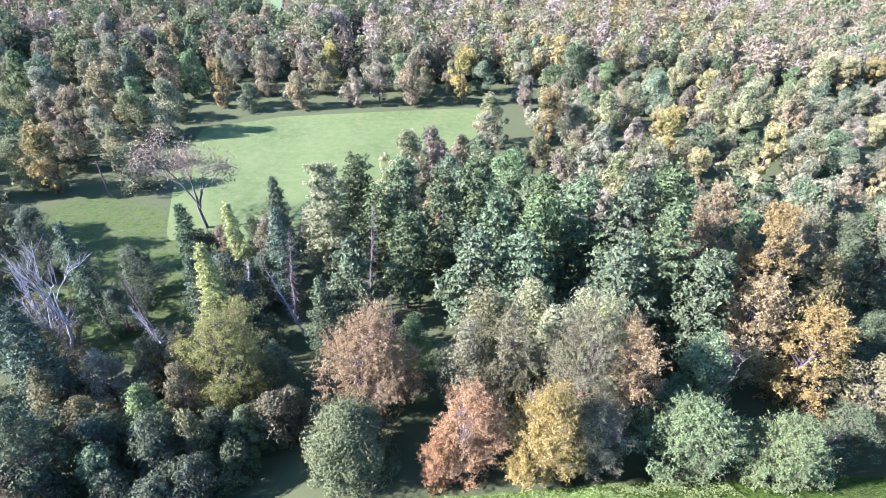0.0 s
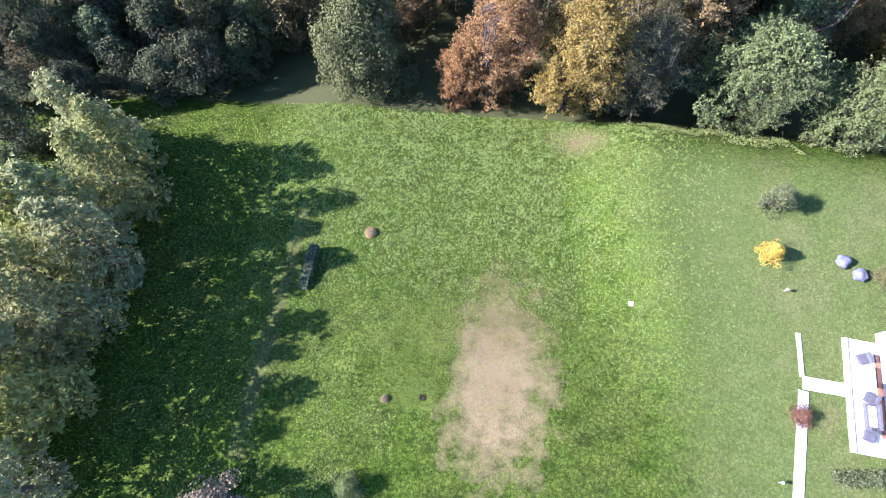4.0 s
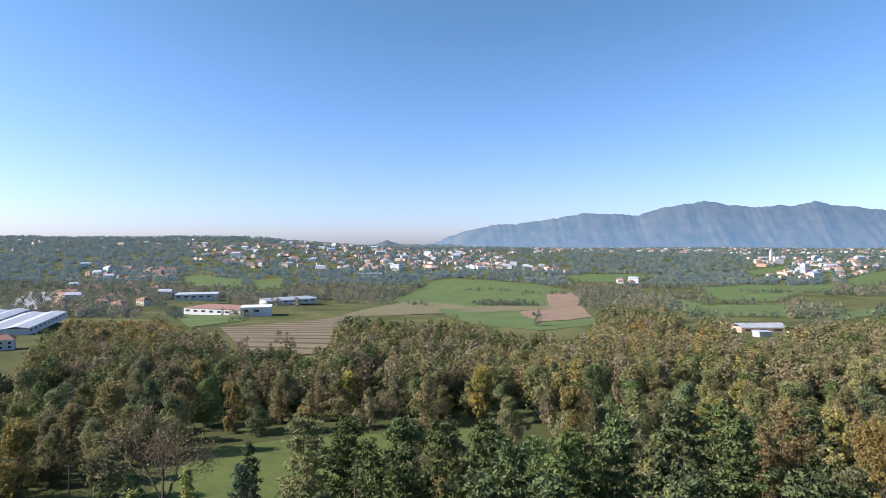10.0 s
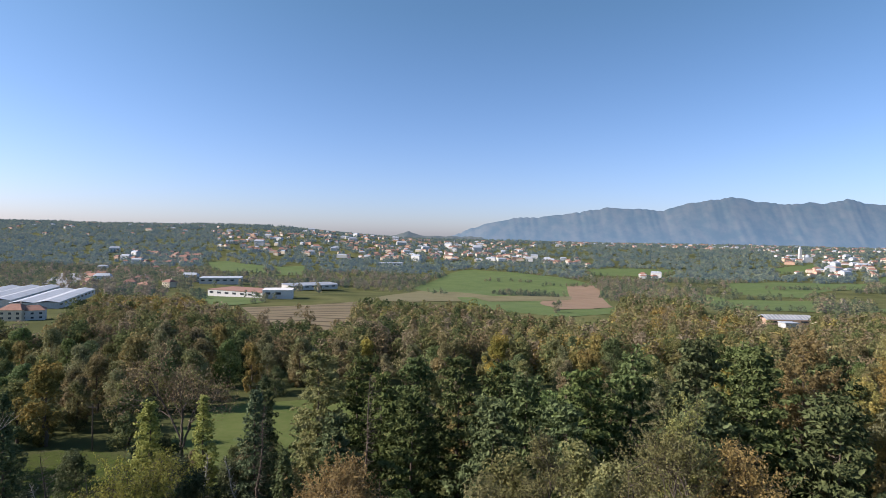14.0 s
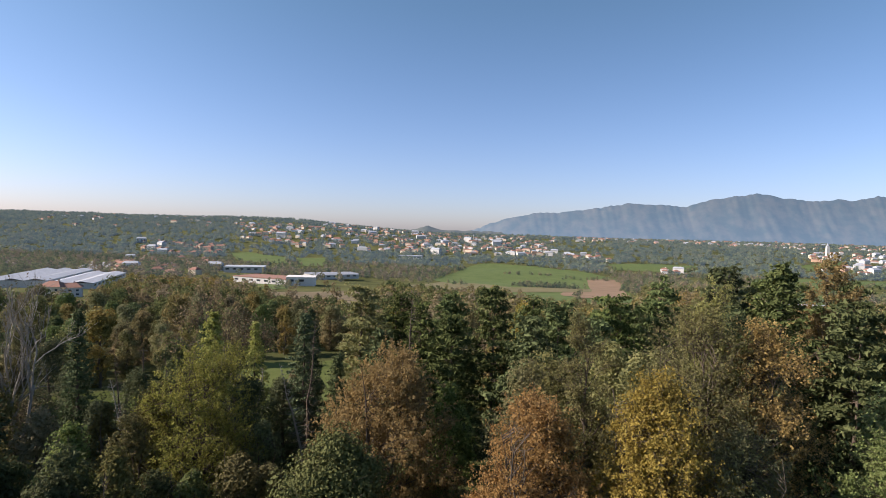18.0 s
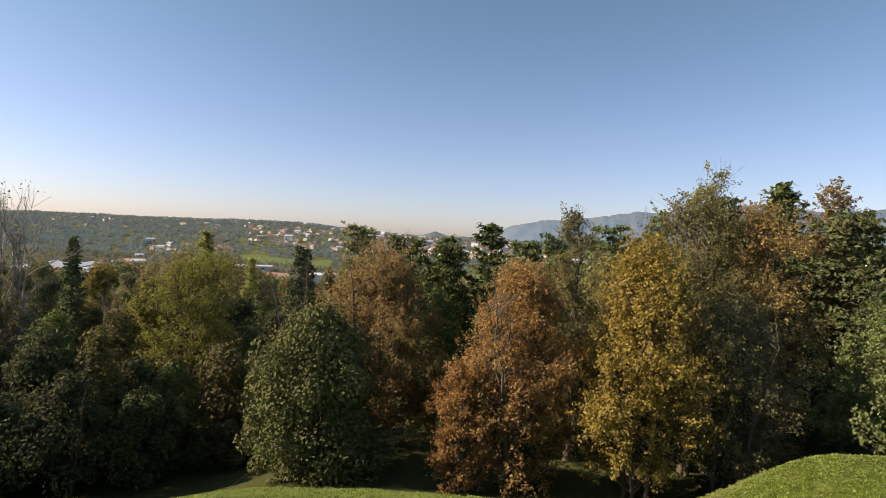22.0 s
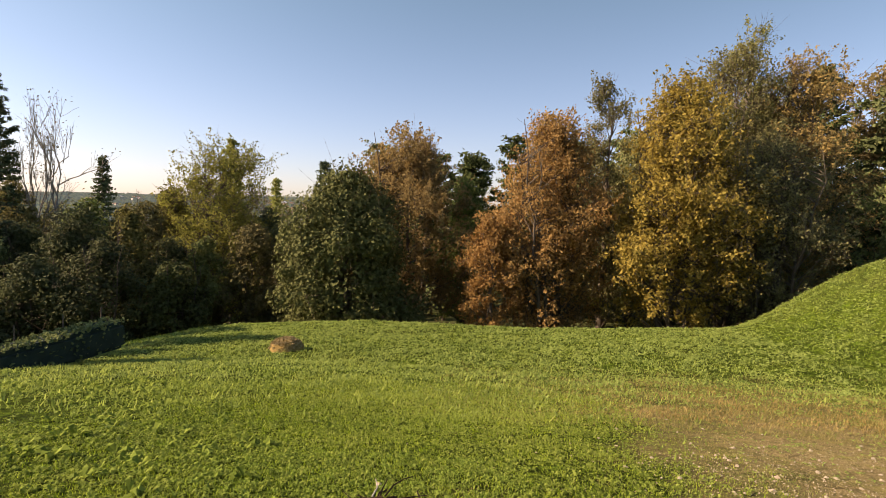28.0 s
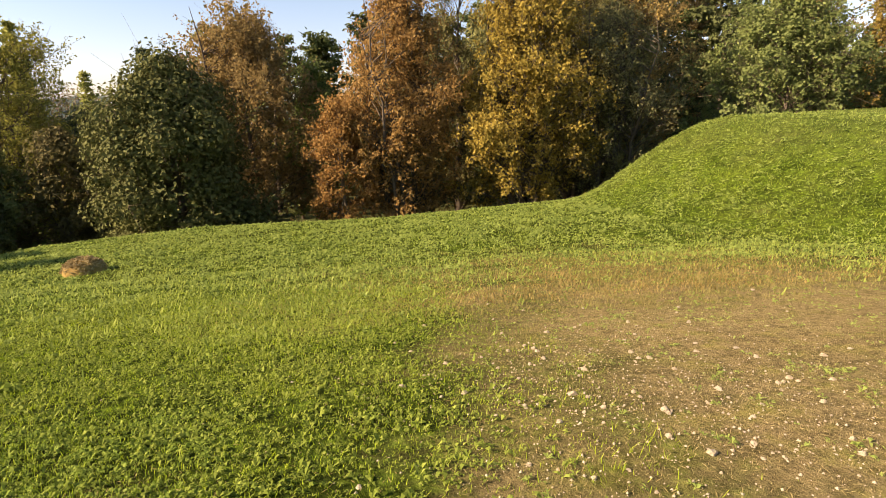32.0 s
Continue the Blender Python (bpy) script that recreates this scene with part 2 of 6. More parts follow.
M = {
    "ilex": leaf_material("ilex_leaf", (0.0587, 0.0654, 0.0224), (0.0875, 0.0952, 0.0332), (0.127, 0.133, 0.0508), 0.7, 0.05, 0.15),
    "orange": leaf_material("orange_leaf", (0.22, 0.15, 0.042), (0.315, 0.225, 0.062), (0.41, 0.305, 0.1), thin=0.46),
    "brown": leaf_material("brown_leaf", (0.202, 0.11, 0.0358), (0.308, 0.181, 0.0605), (0.426, 0.274, 0.103), thin=0.46),
    # olive leaf with its colour darkened, standing in for shade in the western scrub
    "dull": leaf_material("olive_leaf_shaded", (0.08, 0.074, 0.03), (0.125, 0.112, 0.043), (0.185, 0.165, 0.068), thin=0.3),
    "umber": leaf_material("umber_leaf", (0.175, 0.119, 0.0425), (0.281, 0.194, 0.0688), (0.413, 0.294, 0.112), thin=0.46),
    "yellow": leaf_material("yellow_leaf", (0.168, 0.125, 0.0403), (0.274, 0.213, 0.0672), (0.403, 0.319, 0.112), thin=0.46),
    "olive": leaf_material("olive_leaf", (0.118, 0.116, 0.044), (0.188, 0.182, 0.07), (0.28, 0.268, 0.112), thin=0.46),
    "green": leaf_material("green_leaf", (0.07, 0.095, 0.03), (0.13, 0.16, 0.055), (0.22, 0.25, 0.095), thin=0.35),
    "locust": leaf_material("locust_leaf", (0.0704, 0.101, 0.0299), (0.136, 0.176, 0.0528), (0.216, 0.255, 0.088), thin=0.4),
    "grey": leaf_material("grey_twig_leaf", (0.0992, 0.0806, 0.0372), (0.161, 0.133, 0.0651), (0.223, 0.186, 0.102), thin=0.2),
    "pine": leaf_material("pine_needle", (0.0336, 0.048, 0.0176), (0.076, 0.1, 0.0376), (0.144, 0.172, 0.068), 0.75, 0.02, 0.2),
    "spruce": leaf_material("spruce_needle", (0.025, 0.04, 0.018), (0.06, 0.085, 0.038), (0.12, 0.15, 0.065), 0.7, 0.06, 0.12),
    "larch": leaf_material("larch_needle", (0.13, 0.15, 0.04), (0.235, 0.25, 0.075), (0.36, 0.365, 0.13), thin=0.4),
    "rust": leaf_material("dry_needle", (0.09, 0.062, 0.034), (0.18, 0.128, 0.07), (0.28, 0.205, 0.115), thin=0.15),
    "grass": leaf_material("grass_blade", (0.099, 0.165, 0.0198), (0.22, 0.319, 0.0396), (0.385, 0.462, 0.0825), 0.8, 0.04, 0.48, 0.25),
    "clover": leaf_material("clover_leaf", (0.075, 0.13, 0.02), (0.19, 0.285, 0.042), (0.34, 0.44, 0.085), 0.75, 0.06, 0.45, 0.4),
    "straw": leaf_material("dry_grass_blade", (0.17, 0.12, 0.04), (0.29, 0.21, 0.085), (0.42, 0.33, 0.16), 0.8, 0.06, 0.3, 0.5),
    "shrub_gold": leaf_material("golden_leaf", (0.33, 0.23, 0.02), (0.5, 0.36, 0.03), (0.62, 0.5, 0.08), thin=0.3),
    "far_green": leaf_material("far_wood_green", (0.069, 0.092, 0.0379), (0.149, 0.182, 0.0759), (0.253, 0.287, 0.127), patch=0.07, vary=0.65),
    "far_olive": leaf_material("far_wood_olive", (0.092, 0.0874, 0.0391), (0.201, 0.19, 0.0828), (0.333, 0.31, 0.144), patch=0.07, vary=0.65),
    "far_brown": leaf_material("far_wood_brown", (0.103, 0.0851, 0.0437), (0.218, 0.178, 0.092), (0.356, 0.293, 0.155), patch=0.07, vary=0.65),
    "far_gold": leaf_material("far_wood_gold", (0.138, 0.11, 0.0379), (0.276, 0.224, 0.0782), (0.425, 0.345, 0.121), patch=0.07, vary=0.65),
    "bark": plain("bark", (0.07, 0.055, 0.042), (0.14, 0.115, 0.09), 2.0, 0.95, 0.1, 0.6, 25),
    "pale_bark": plain("pale_bark", (0.22, 0.2, 0.17), (0.38, 0.35, 0.31), 2.0, 0.9, 0.15, 0.5, 25),
    "render": plain("white_render", (0.52, 0.51, 0.49), (0.63, 0.62, 0.6), 0.6, 0.85, 0.2, 0.1, 30),
    "cream": plain("cream_render", (0.55, 0.46, 0.34), (0.68, 0.6, 0.47), 0.3, 0.85, 0.2, 0.1, 10),
    "peach": plain("peach_render", (0.5, 0.31, 0.21), (0.62, 0.42, 0.3), 0.3, 0.85, 0.2, 0.1, 10),
    "roof_red": plain("clay_roof", (0.22, 0.12, 0.09), (0.32, 0.185, 0.14), 0.4, 0.9, 0.2, 0.3, 4),
    "roof_pale": plain("pale_sheet_roof", (0.31, 0.33, 0.36), (0.44, 0.46, 0.49), 0.2, 0.6, 0.3, 0.2, 3),
    "roof_grey": plain("grey_roof", (0.26, 0.29, 0.33), (0.42, 0.45, 0.49), 0.2, 0.7, 0.3, 0.2, 3),
    "glass_dark": plain("dark_glass", (0.03, 0.035, 0.045), (0.06, 0.07, 0.085), 0.5, 0.15, 0.6, 0.0, 4),
    "asphalt": plain("pale_asphalt", (0.2, 0.2, 0.2), (0.3, 0.3, 0.31), 0.05, 0.9, 0.2, 0.1, 3),
    "concrete": plain("concrete", (0.4, 0.39, 0.37), (0.55, 0.54, 0.51), 0.7, 0.85, 0.2, 0.2, 30),
    "stone": plain("pale_stone", (0.27, 0.22, 0.155), (0.45, 0.385, 0.29), 6.0, 0.85, 0.25, 0.4, 60),
    "rock": plain("grey_rock", (0.085, 0.09, 0.105), (0.17, 0.175, 0.195), 3.0, 0.9, 0.2, 0.7, 20),
    # leaf colour darkened to carry the deep shade of the thicket
    "shade": leaf_material("thicket_leaf_shaded", (0.04, 0.05, 0.022), (0.07, 0.084, 0.036), (0.115, 0.128, 0.06), thin=0.25),
    "elm": leaf_material("elm_leaf", (0.11, 0.115, 0.03), (0.185, 0.185, 0.05), (0.28, 0.27, 0.085), thin=0.46),
    "bramble": leaf_material("bramble_leaf", (0.08, 0.125, 0.02), (0.155, 0.215, 0.038), (0.26, 0.32, 0.08), thin=0.35),
    "clay": plain("pink_clay", (0.38, 0.2, 0.15), (0.5, 0.28, 0.22), 4.0, 0.8, 0.2, 0.1, 30),
    "tuft": leaf_material("yellowing_grass_blade", (0.11, 0.105, 0.032), (0.2, 0.178, 0.062), (0.31, 0.265, 0.105), 0.8, 0.05, 0.4, 0.5),
    "soil": plain("ochre_soil", (0.2, 0.13, 0.045), (0.31, 0.215, 0.08), 5.0, 0.95, 0.1, 0.8, 40),
    "dark_soil": plain("dark_soil", (0.015, 0.011, 0.007), (0.04, 0.028, 0.017), 5.0, 0.95, 0.1, 0.8, 40),
    "wood": plain("terrace_wood", (0.16, 0.075, 0.04), (0.25, 0.125, 0.07), 3.0, 0.6, 0.3, 0.2, 30),
    "furniture": plain("dark_wicker", (0.06, 0.06, 0.065), (0.12, 0.12, 0.13), 5.0, 0.7, 0.3, 0.3, 60),
    "cushion": plain("grey_cushion", (0.3, 0.31, 0.34), (0.42, 0.43, 0.46), 4.0, 0.9, 0.1, 0.2, 60),
    "metal": plain("painted_metal", (0.6, 0.6, 0.6), (0.75, 0.75, 0.74), 2.0, 0.4, 0.5, 0.05, 20),
    "net": plain("green_net", (0.012, 0.022, 0.016), (0.03, 0.05, 0.035), 4.0, 0.85, 0.2, 0.3, 40),
    "heather": leaf_material("russet_leaf", (0.1, 0.05, 0.03), (0.18, 0.095, 0.055), (0.27, 0.16, 0.1)),
    # both ridges emit bluish light in place of haze
    "mountain": haze("mountain_haze_glow", (0.045, 0.055, 0.045), (0.085, 0.08, 0.06), (0.2, 0.345, 0.54), 0.3, 0.012, (-10, 280, 0.38, 0.28)),
    "hill": haze("hill_haze_glow", (0.05, 0.06, 0.05), (0.1, 0.1, 0.075), (0.24, 0.35, 0.5), 0.16, 0.02),
}


# ---------------------------------------------------------------- mesh helpers
def mesh_of(name, verts, quads, mat, flat=True):
    """A mesh from arrays of places and of four-cornered faces."""
    verts, quads = np.asarray(verts, np.float32), np.asarray(quads, np.int32)
    me = bpy.data.meshes.new(name)
    me.vertices.add(len(verts))
    me.vertices.foreach_set("co", verts.ravel())
    k = quads.shape[1]
    me.loops.add(quads.size)
    me.loops.foreach_set("vertex_index", quads.ravel())
    me.polygons.add(len(quads))
    me.polygons.foreach_set("loop_start", np.arange(0, quads.size, k, dtype=np.int32))
    me.polygons.foreach_set("use_smooth", np.full(len(quads), not flat))
    me.update(calc_edges=True)
    me.materials.append(M[mat] if isinstance(mat, str) else mat)
    return me


def part(name, data, mat, parent, label=""):
    """One mesh object under a thing. data: a bmesh or a finished mesh."""
    if isinstance(data, bmesh.types.BMesh):
        me = bpy.data.meshes.new(name)
        data.to_mesh(me)
        data.free()
        me.materials.append(M[mat])
    else:
        me = data
    ob = new(name, me)
    ob.parent = parent
    return tagged(ob, label)


def thing(name, x, y, z, label, category, group="", turn=0.0, kind=""):
    ob = new(name)
    ob.empty_display_size = 0.2
    ob.matrix_basis = pose(x, y, z, 0, 0, turn)
    return tagged(ob, label, category, group, kind)


def box(bm, x0, x1, y0, y1, z0, z1, bevel=0.0):
    made = bmesh.ops.create_cube(bm, size=1, matrix=Matrix.Translation(((x0 + x1) / 2, (y0 + y1) / 2, (z0 + z1) / 2)) @ Matrix.Diagonal((x1 - x0, y1 - y0, z1 - z0, 1)))
    if bevel:
        edges = {e for v in made["verts"] for e in v.link_edges}
        bmesh.ops.bevel(bm, geom=list(edges), offset=bevel, segments=2, affect="EDGES")
    return bm


def tubes(lines, sides=5):
    """Tapered round limbs. lines: (places, radii) each."""
    vs, qs, at = [], [], 0
    ang = np.arange(sides) * 2 * np.pi / sides
    for pts, rad in lines:
        pts, rad = np.asarray(pts, float), np.asarray(rad, float)
        d = np.gradient(pts, axis=0)
        d /= np.linalg.norm(d, axis=1)[:, None] + 1e-9
        ref = np.where(np.abs(d[:, 2:3]) > 0.9, [[1.0, 0, 0]], [[0, 0, 1.0]])
        a = np.cross(d, ref)
        a /= np.linalg.norm(a, axis=1)[:, None] + 1e-9
        b = np.cross(d, a)
        ring = pts[:, None] + rad[:, None, None] * (np.cos(ang)[None, :, None] * a[:, None] + np.sin(ang)[None, :, None] * b[:, None])
        k = len(pts)
        vs.append(ring.reshape(-1, 3))
        i = np.arange(k - 1)[:, None] * sides + np.arange(sides)[None]
        j = np.arange(k - 1)[:, None] * sides + (np.arange(sides)[None] + 1) % sides
        qs.append(np.stack([i, j, j + sides, i + sides], -1).reshape(-1, 4) + at)
        at += k * sides
    return np.concatenate(vs), np.concatenate(qs)


def leaves(places, size, rng, long=1.5, up=0.35, axis=None, out=None, loose=0.55):
    """Leaf blades at the places, four corners each; out: the way they face, more or less."""
    n = len(places)
    nor = rng.normal(size=(n, 3))
    if out is not None:
        nor = nor * loose + out
    nor[:, 2] += up * 2 if out is None else up
    nor /= np.linalg.norm(nor, axis=1)[:, None]
    t = rng.normal(size=(n, 3)) if axis is None else axis + 0.25 * rng.normal(size=(n, 3))
    t -= (t * nor).sum(1)[:, None] * nor
    t /= np.linalg.norm(t, axis=1)[:, None] + 1e-9
    b = np.cross(nor, t)
    s = (np.asarray(size) * rng.uniform(0.65, 1.35, n))[:, None]
    lift = 0.12 * s * nor
    v = np.stack([places - t * s * long / 2, places + b * s * 0.5 + lift - t * s * 0.08, places + t * s * long / 2 - lift, places - b * s * 0.5 + lift - t * s * 0.08], 1)
    return v.reshape(-1, 3), np.arange(4 * n).reshape(-1, 4)


def bend(a, b, rng, sag=0.12, k=4):
    """A limb's line from a to b, a little crooked."""
    a, b = np.asarray(a, float), np.asarray(b, float)
    u = np.linspace(0, 1, k)[:, None]
    p = a + (b - a) * u
    p[1:-1] += rng.normal(size=(k - 2, 3)) * sag * np.linalg.norm(b - a) * 0.4
    p[:, 2] += (u * (1 - u))[:, 0] * sag * np.linalg.norm(b - a) * 1.2
    return p


# ---------------------------------------------------------------- trees
def crown_profile(kind, u):
    if kind == "egg":
        return np.sin(np.pi * np.clip(u, 0, 1) ** 0.75) ** 0.6
    if kind == "column":
        return np.clip(1.15 * np.sin(np.pi * np.clip(0.1 + 0.9 * u, 0, 1)) ** 0.45, 0, 1)
    if kind == "dome":
        u = np.clip(u, 0, 1)
        return np.where(u < 0.35, 0.85 + 0.43 * u, np.cos(np.pi / 2 * np.clip((u - 0.35) / 0.65, 0, 1) ** 1.35))
    return np.sin(np.pi * np.clip(0.25 + 0.75 * u, 0, 1)) ** 0.7          # vase


def broadleaf_meshes(h, r, seed, mat, base=0.08, n=9000, leaf=0.2, kind="egg", clusters=90, stems=1, bark="bark", spread=0.16, twigs=0.0, lump=0.28, fine=True):
    rng = np.random.default_rng(seed)
    u = base + (1 - base) * rng.uniform(0, 1, clusters) ** 0.9
    u[:4] = (0.97, 0.93, 0.9, 0.86)
    v = (u - base) / (1 - base)
    ang = rng.uniform(0, 2 * np.pi, clusters)
    ph = rng.uniform(0, 2 * np.pi, 3)
    lobes = 1 + lump * np.sin(2 * ang + ph[0] + 5 * v) + lump * 0.7 * np.sin(3 * ang + ph[1] - 7 * v) + 0.12 * rng.normal(size=clusters)
    rad = r * crown_profile(kind, v) * np.clip(lobes, 0.4, 1.3) * np.sqrt(rng.uniform(0.12, 1, clusters)) * 0.86
    reach = max(0.3, spread * r)
    cen = np.stack([rad * np.cos(ang), rad * np.sin(ang), (h - 1.15 * reach) * u], 1)
    if kind != "dome":
        cen[:, 2] *= 1 - 0.3 * np.clip(rad / r, 0, 1) * (0.5 + 0.5 * np.sin(2 * ang + ph[2])) * v
    lines = []
    lean = rng.normal(size=2) * 0.02 * h
    for s in range(stems):
        off = rng.normal(size=2) * (0.0 if stems == 1 else 0.32 * r)
        foot = np.array([off[0] * 0.4, off[1] * 0.4, -0.3])
        top = np.array([lean[0] + off[0] * 1.2, lean[1] + off[1] * 1.2, h * rng.uniform(0.85, 0.97)])
        w = (0.018 * h + 0.04) / math.sqrt(stems)
        lines.append((bend(foot, top, rng, 0.03, 8), np.linspace(w, 0.015, 8)))
    trunks = [ln[0] for ln in lines]
    for c in cen:
        tr = trunks[rng.integers(len(trunks))]
        z = max(0.25, c[2] - 0.35 * np.hypot(c[0], c[1]) - 0.08 * h)
        k = int(np.clip(np.searchsorted(tr[:, 2], z), 1, len(tr) - 1))
        f = (z - tr[k - 1, 2]) / max(1e-3, tr[k, 2] - tr[k - 1, 2])
        a = tr[k - 1] + (tr[k] - tr[k - 1]) * np.clip(f, 0, 1)
        w = 0.006 * h * (1 - 0.6 * c[2] / h)
        lines.append((bend(a, c, rng), np.linspace(w, 0.008, 4)))
        for _ in range(2 + int(3 * twigs) if fine else 0):
            e = c + rng.normal(size=3) * r * 0.2 + np.array([0, 0, 0.04 * h])
            lines.append((np.stack([c, e]), (0.012, 0.005)))
    sprays = []
    if fine == 2 and kind != "dome":          # twigs that reach up and out, with the leaves along them
        for c in cen:
            flat = np.array([c[0], c[1], 0.0]) / (np.hypot(c[0], c[1]) + 0.5)
            for _ in range(11):
                way = 0.75 * flat + np.array([0, 0, 0.75]) + 0.55 * rng.normal(size=3)
                way /= np.linalg.norm(way)
                a = c + rng.normal(size=3) * 0.62 * spread * r
                e = a + way * spread * r * rng.uniform(0.7, 2.1) * (1.25 if c[2] > 0.8 * h else 1.0)
                e[2] = min(e[2], h * 1.03)
                sprays.append((a, e))
                lines.append((np.stack([a - 0.3 * (e - a), e]), (0.014, 0.004)))
    v0, q0 = tubes(lines[:stems], 7)
    v1, q1 = tubes(lines[stems:], 3)
    wood = mesh_of("trunk", np.concatenate([v0, v1]), np.concatenate([q0, q1 + len(v0)]), bark, flat=False)
    if sprays:
        sa, se = np.array([q[0] for q in sprays]), np.array([q[1] for q in sprays])
        k = rng.integers(len(sprays), size=int(n * 3.0))
        f = rng.uniform(0.0, 1.0, len(k)) ** 0.8
        p = sa[k] + (se - sa)[k] * f[:, None] + rng.normal(size=(len(k), 3)) * (0.07 + 0.16 * (1 - f))[:, None]
        p[:, 2] = np.maximum(p[:, 2], 0.15)
        out = p * (1, 1, 0) / (np.linalg.norm(p[:, :2], axis=1)[:, None] + 0.4 * r)
        return wood, mesh_of("crown", *leaves(p, leaf * 0.56, rng, 1.6, 0.45, None, out, 0.7), mat)
    n, leaf = (int(n * 2.3), leaf * 0.64) if fine == 2 else (int(n * 1.35), leaf * 0.82) if fine else (n, leaf)
    m = max(1, n // clusters)
    which = np.repeat(np.arange(clusters), m)
    sig = np.maximum(0.25, (1.08 if fine == 2 and kind != "dome" else 1.0) * spread * r * rng.uniform(0.55, 1.5, clusters))[which][:, None]
    off = rng.normal(size=(len(which), 3)) * ((1, 1, 0.85) if kind == "dome" else (0.9, 0.9, 1.2))
    off *= (np.minimum(1.0, 1.45 / (np.linalg.norm(off, axis=1) + 1e-6)))[:, None]
    if not fine:                              # seen from afar: leaves on the outside of each clump
        off *= (rng.uniform(0.85, 1.3, len(off)) / (np.linalg.norm(off, axis=1) + 1e-6))[:, None]
    p = cen[which] + off * sig
    p[:, 2] = np.maximum(p[:, 2], 0.15)
    away = cen[which] * (1, 1, 0)
    away /= np.linalg.norm(away, axis=1)[:, None] + 0.4 * r
    out = off / (np.linalg.norm(off, axis=1)[:, None] + 0.3) + 0.7 * away
    vs, qs = leaves(p, leaf, rng, up=0.35, out=out)
    foliage = mesh_of("crown", vs, qs if fine else qs[:, :3], mat)
    return wood, foliage


def conifer_meshes(h, r, seed, mat, base=0.15, tuft=0.3, step=0.55, per=7, blades=7, shape=0.8, droop=0.1, bark="bark", thin_out=0.0, bare=0.0, ragged=0.3):
    """A pine or spruce: whorls of boughs, each carrying tufts of needles."""
    rng = np.random.default_rng(seed)
    lines = [(bend((0, 0, -0.3), (rng.normal() * 0.012 * h, rng.normal() * 0.012 * h, h), rng, 0.01, 9), np.linspace(0.011 * h + 0.05, 0.015, 9))]
    tufts, axes, sizes = [], [], []
    z = h * base * 0.6
    ph = rng.uniform(0, 6.3, 3)
    while z < h * 0.985:
        v = (z / h - base) / (1 - base)
        length = r * rng.uniform(0.25, 0.5) if v < 0 else r * (1 - v) ** shape * (0.6 + 0.4 * min(1, v * 5)) + 0.12
        a0 = rng.uniform(0, 6.3)
        for k in range(per):
            if rng.uniform() < thin_out:
                continue
            a = a0 + k * 6.283 / per + rng.normal() * 0.25
            L = length * (1 + ragged * math.sin(2 * a + ph[0] + 6 * v) + ragged * 0.6 * math.sin(3 * a + ph[1] - 9 * v)) * rng.uniform(0.7, 1.15)
            tilt = 0.1 + 0.45 * max(v, 0) ** 2 + rng.normal() * 0.1 - droop
            dirn = np.array([math.cos(a), math.sin(a), tilt])
            s0 = np.array([0, 0, z + rng.normal() * 0.18 * step])
            mid, end = s0 + dirn * L * 0.55 - (0, 0, 0.04 * L), s0 + dirn * L + (0, 0, 0.1 * L)
            lines.append((np.stack([s0, mid, end]), (0.0025 * h * (1 - 0.7 * max(v, 0)) + 0.01, 0.014, 0.006)))
            if (v < 0 and rng.uniform() < 0.85) or rng.uniform() < bare:
                continue
            m = max(3, int(L / tuft * 2.1))
            for f in rng.uniform(0.25, 1.0, m) ** 0.75:
                c = s0 + (end - s0) * f
                wide = 0.26 * L * (1.15 - 0.75 * f) + 0.1
                side = np.array([-dirn[1], dirn[0], 0]) * rng.normal() * wide
                tufts.append(c + side + (0, 0, 0.12 * tuft * rng.normal()))
                axes.append(dirn * (0.5, 0.5, 0.5) + side / max(L, 0.1) + np.array([0, 0, 0.35]))
        z += step * rng.uniform(0.7, 1.3) * (1.15 - 0.45 * max(v, 0))
    v0, q0 = tubes(lines[:1], 7)
    v1, q1 = tubes(lines[1:], 3)
    wood = mesh_of("trunk", np.concatenate([v0, v1]), np.concatenate([q0, q1 + len(v0)]), bark, flat=False)
    if not tufts:
        return wood, None
    tufts, axes = np.array(tufts), np.array(axes)
    p = np.repeat(tufts, blades, 0) + rng.normal(size=(len(tufts) * blades, 3)) * tuft * (0.34, 0.34, 0.2)
    ax = np.repeat(axes, blades, 0) + rng.normal(size=(len(p), 3)) * 0.5
    p[:, 2] = np.maximum(p[:, 2], 0.2)
    out = p * (1, 1, 0) / (np.linalg.norm(p[:, :2], axis=1)[:, None] + 0.5)
    return wood, mesh_of("crown", *leaves(p, tuft * 0.36, rng, 2.2, 0.75, ax, out * 0.6, 0.6), mat)


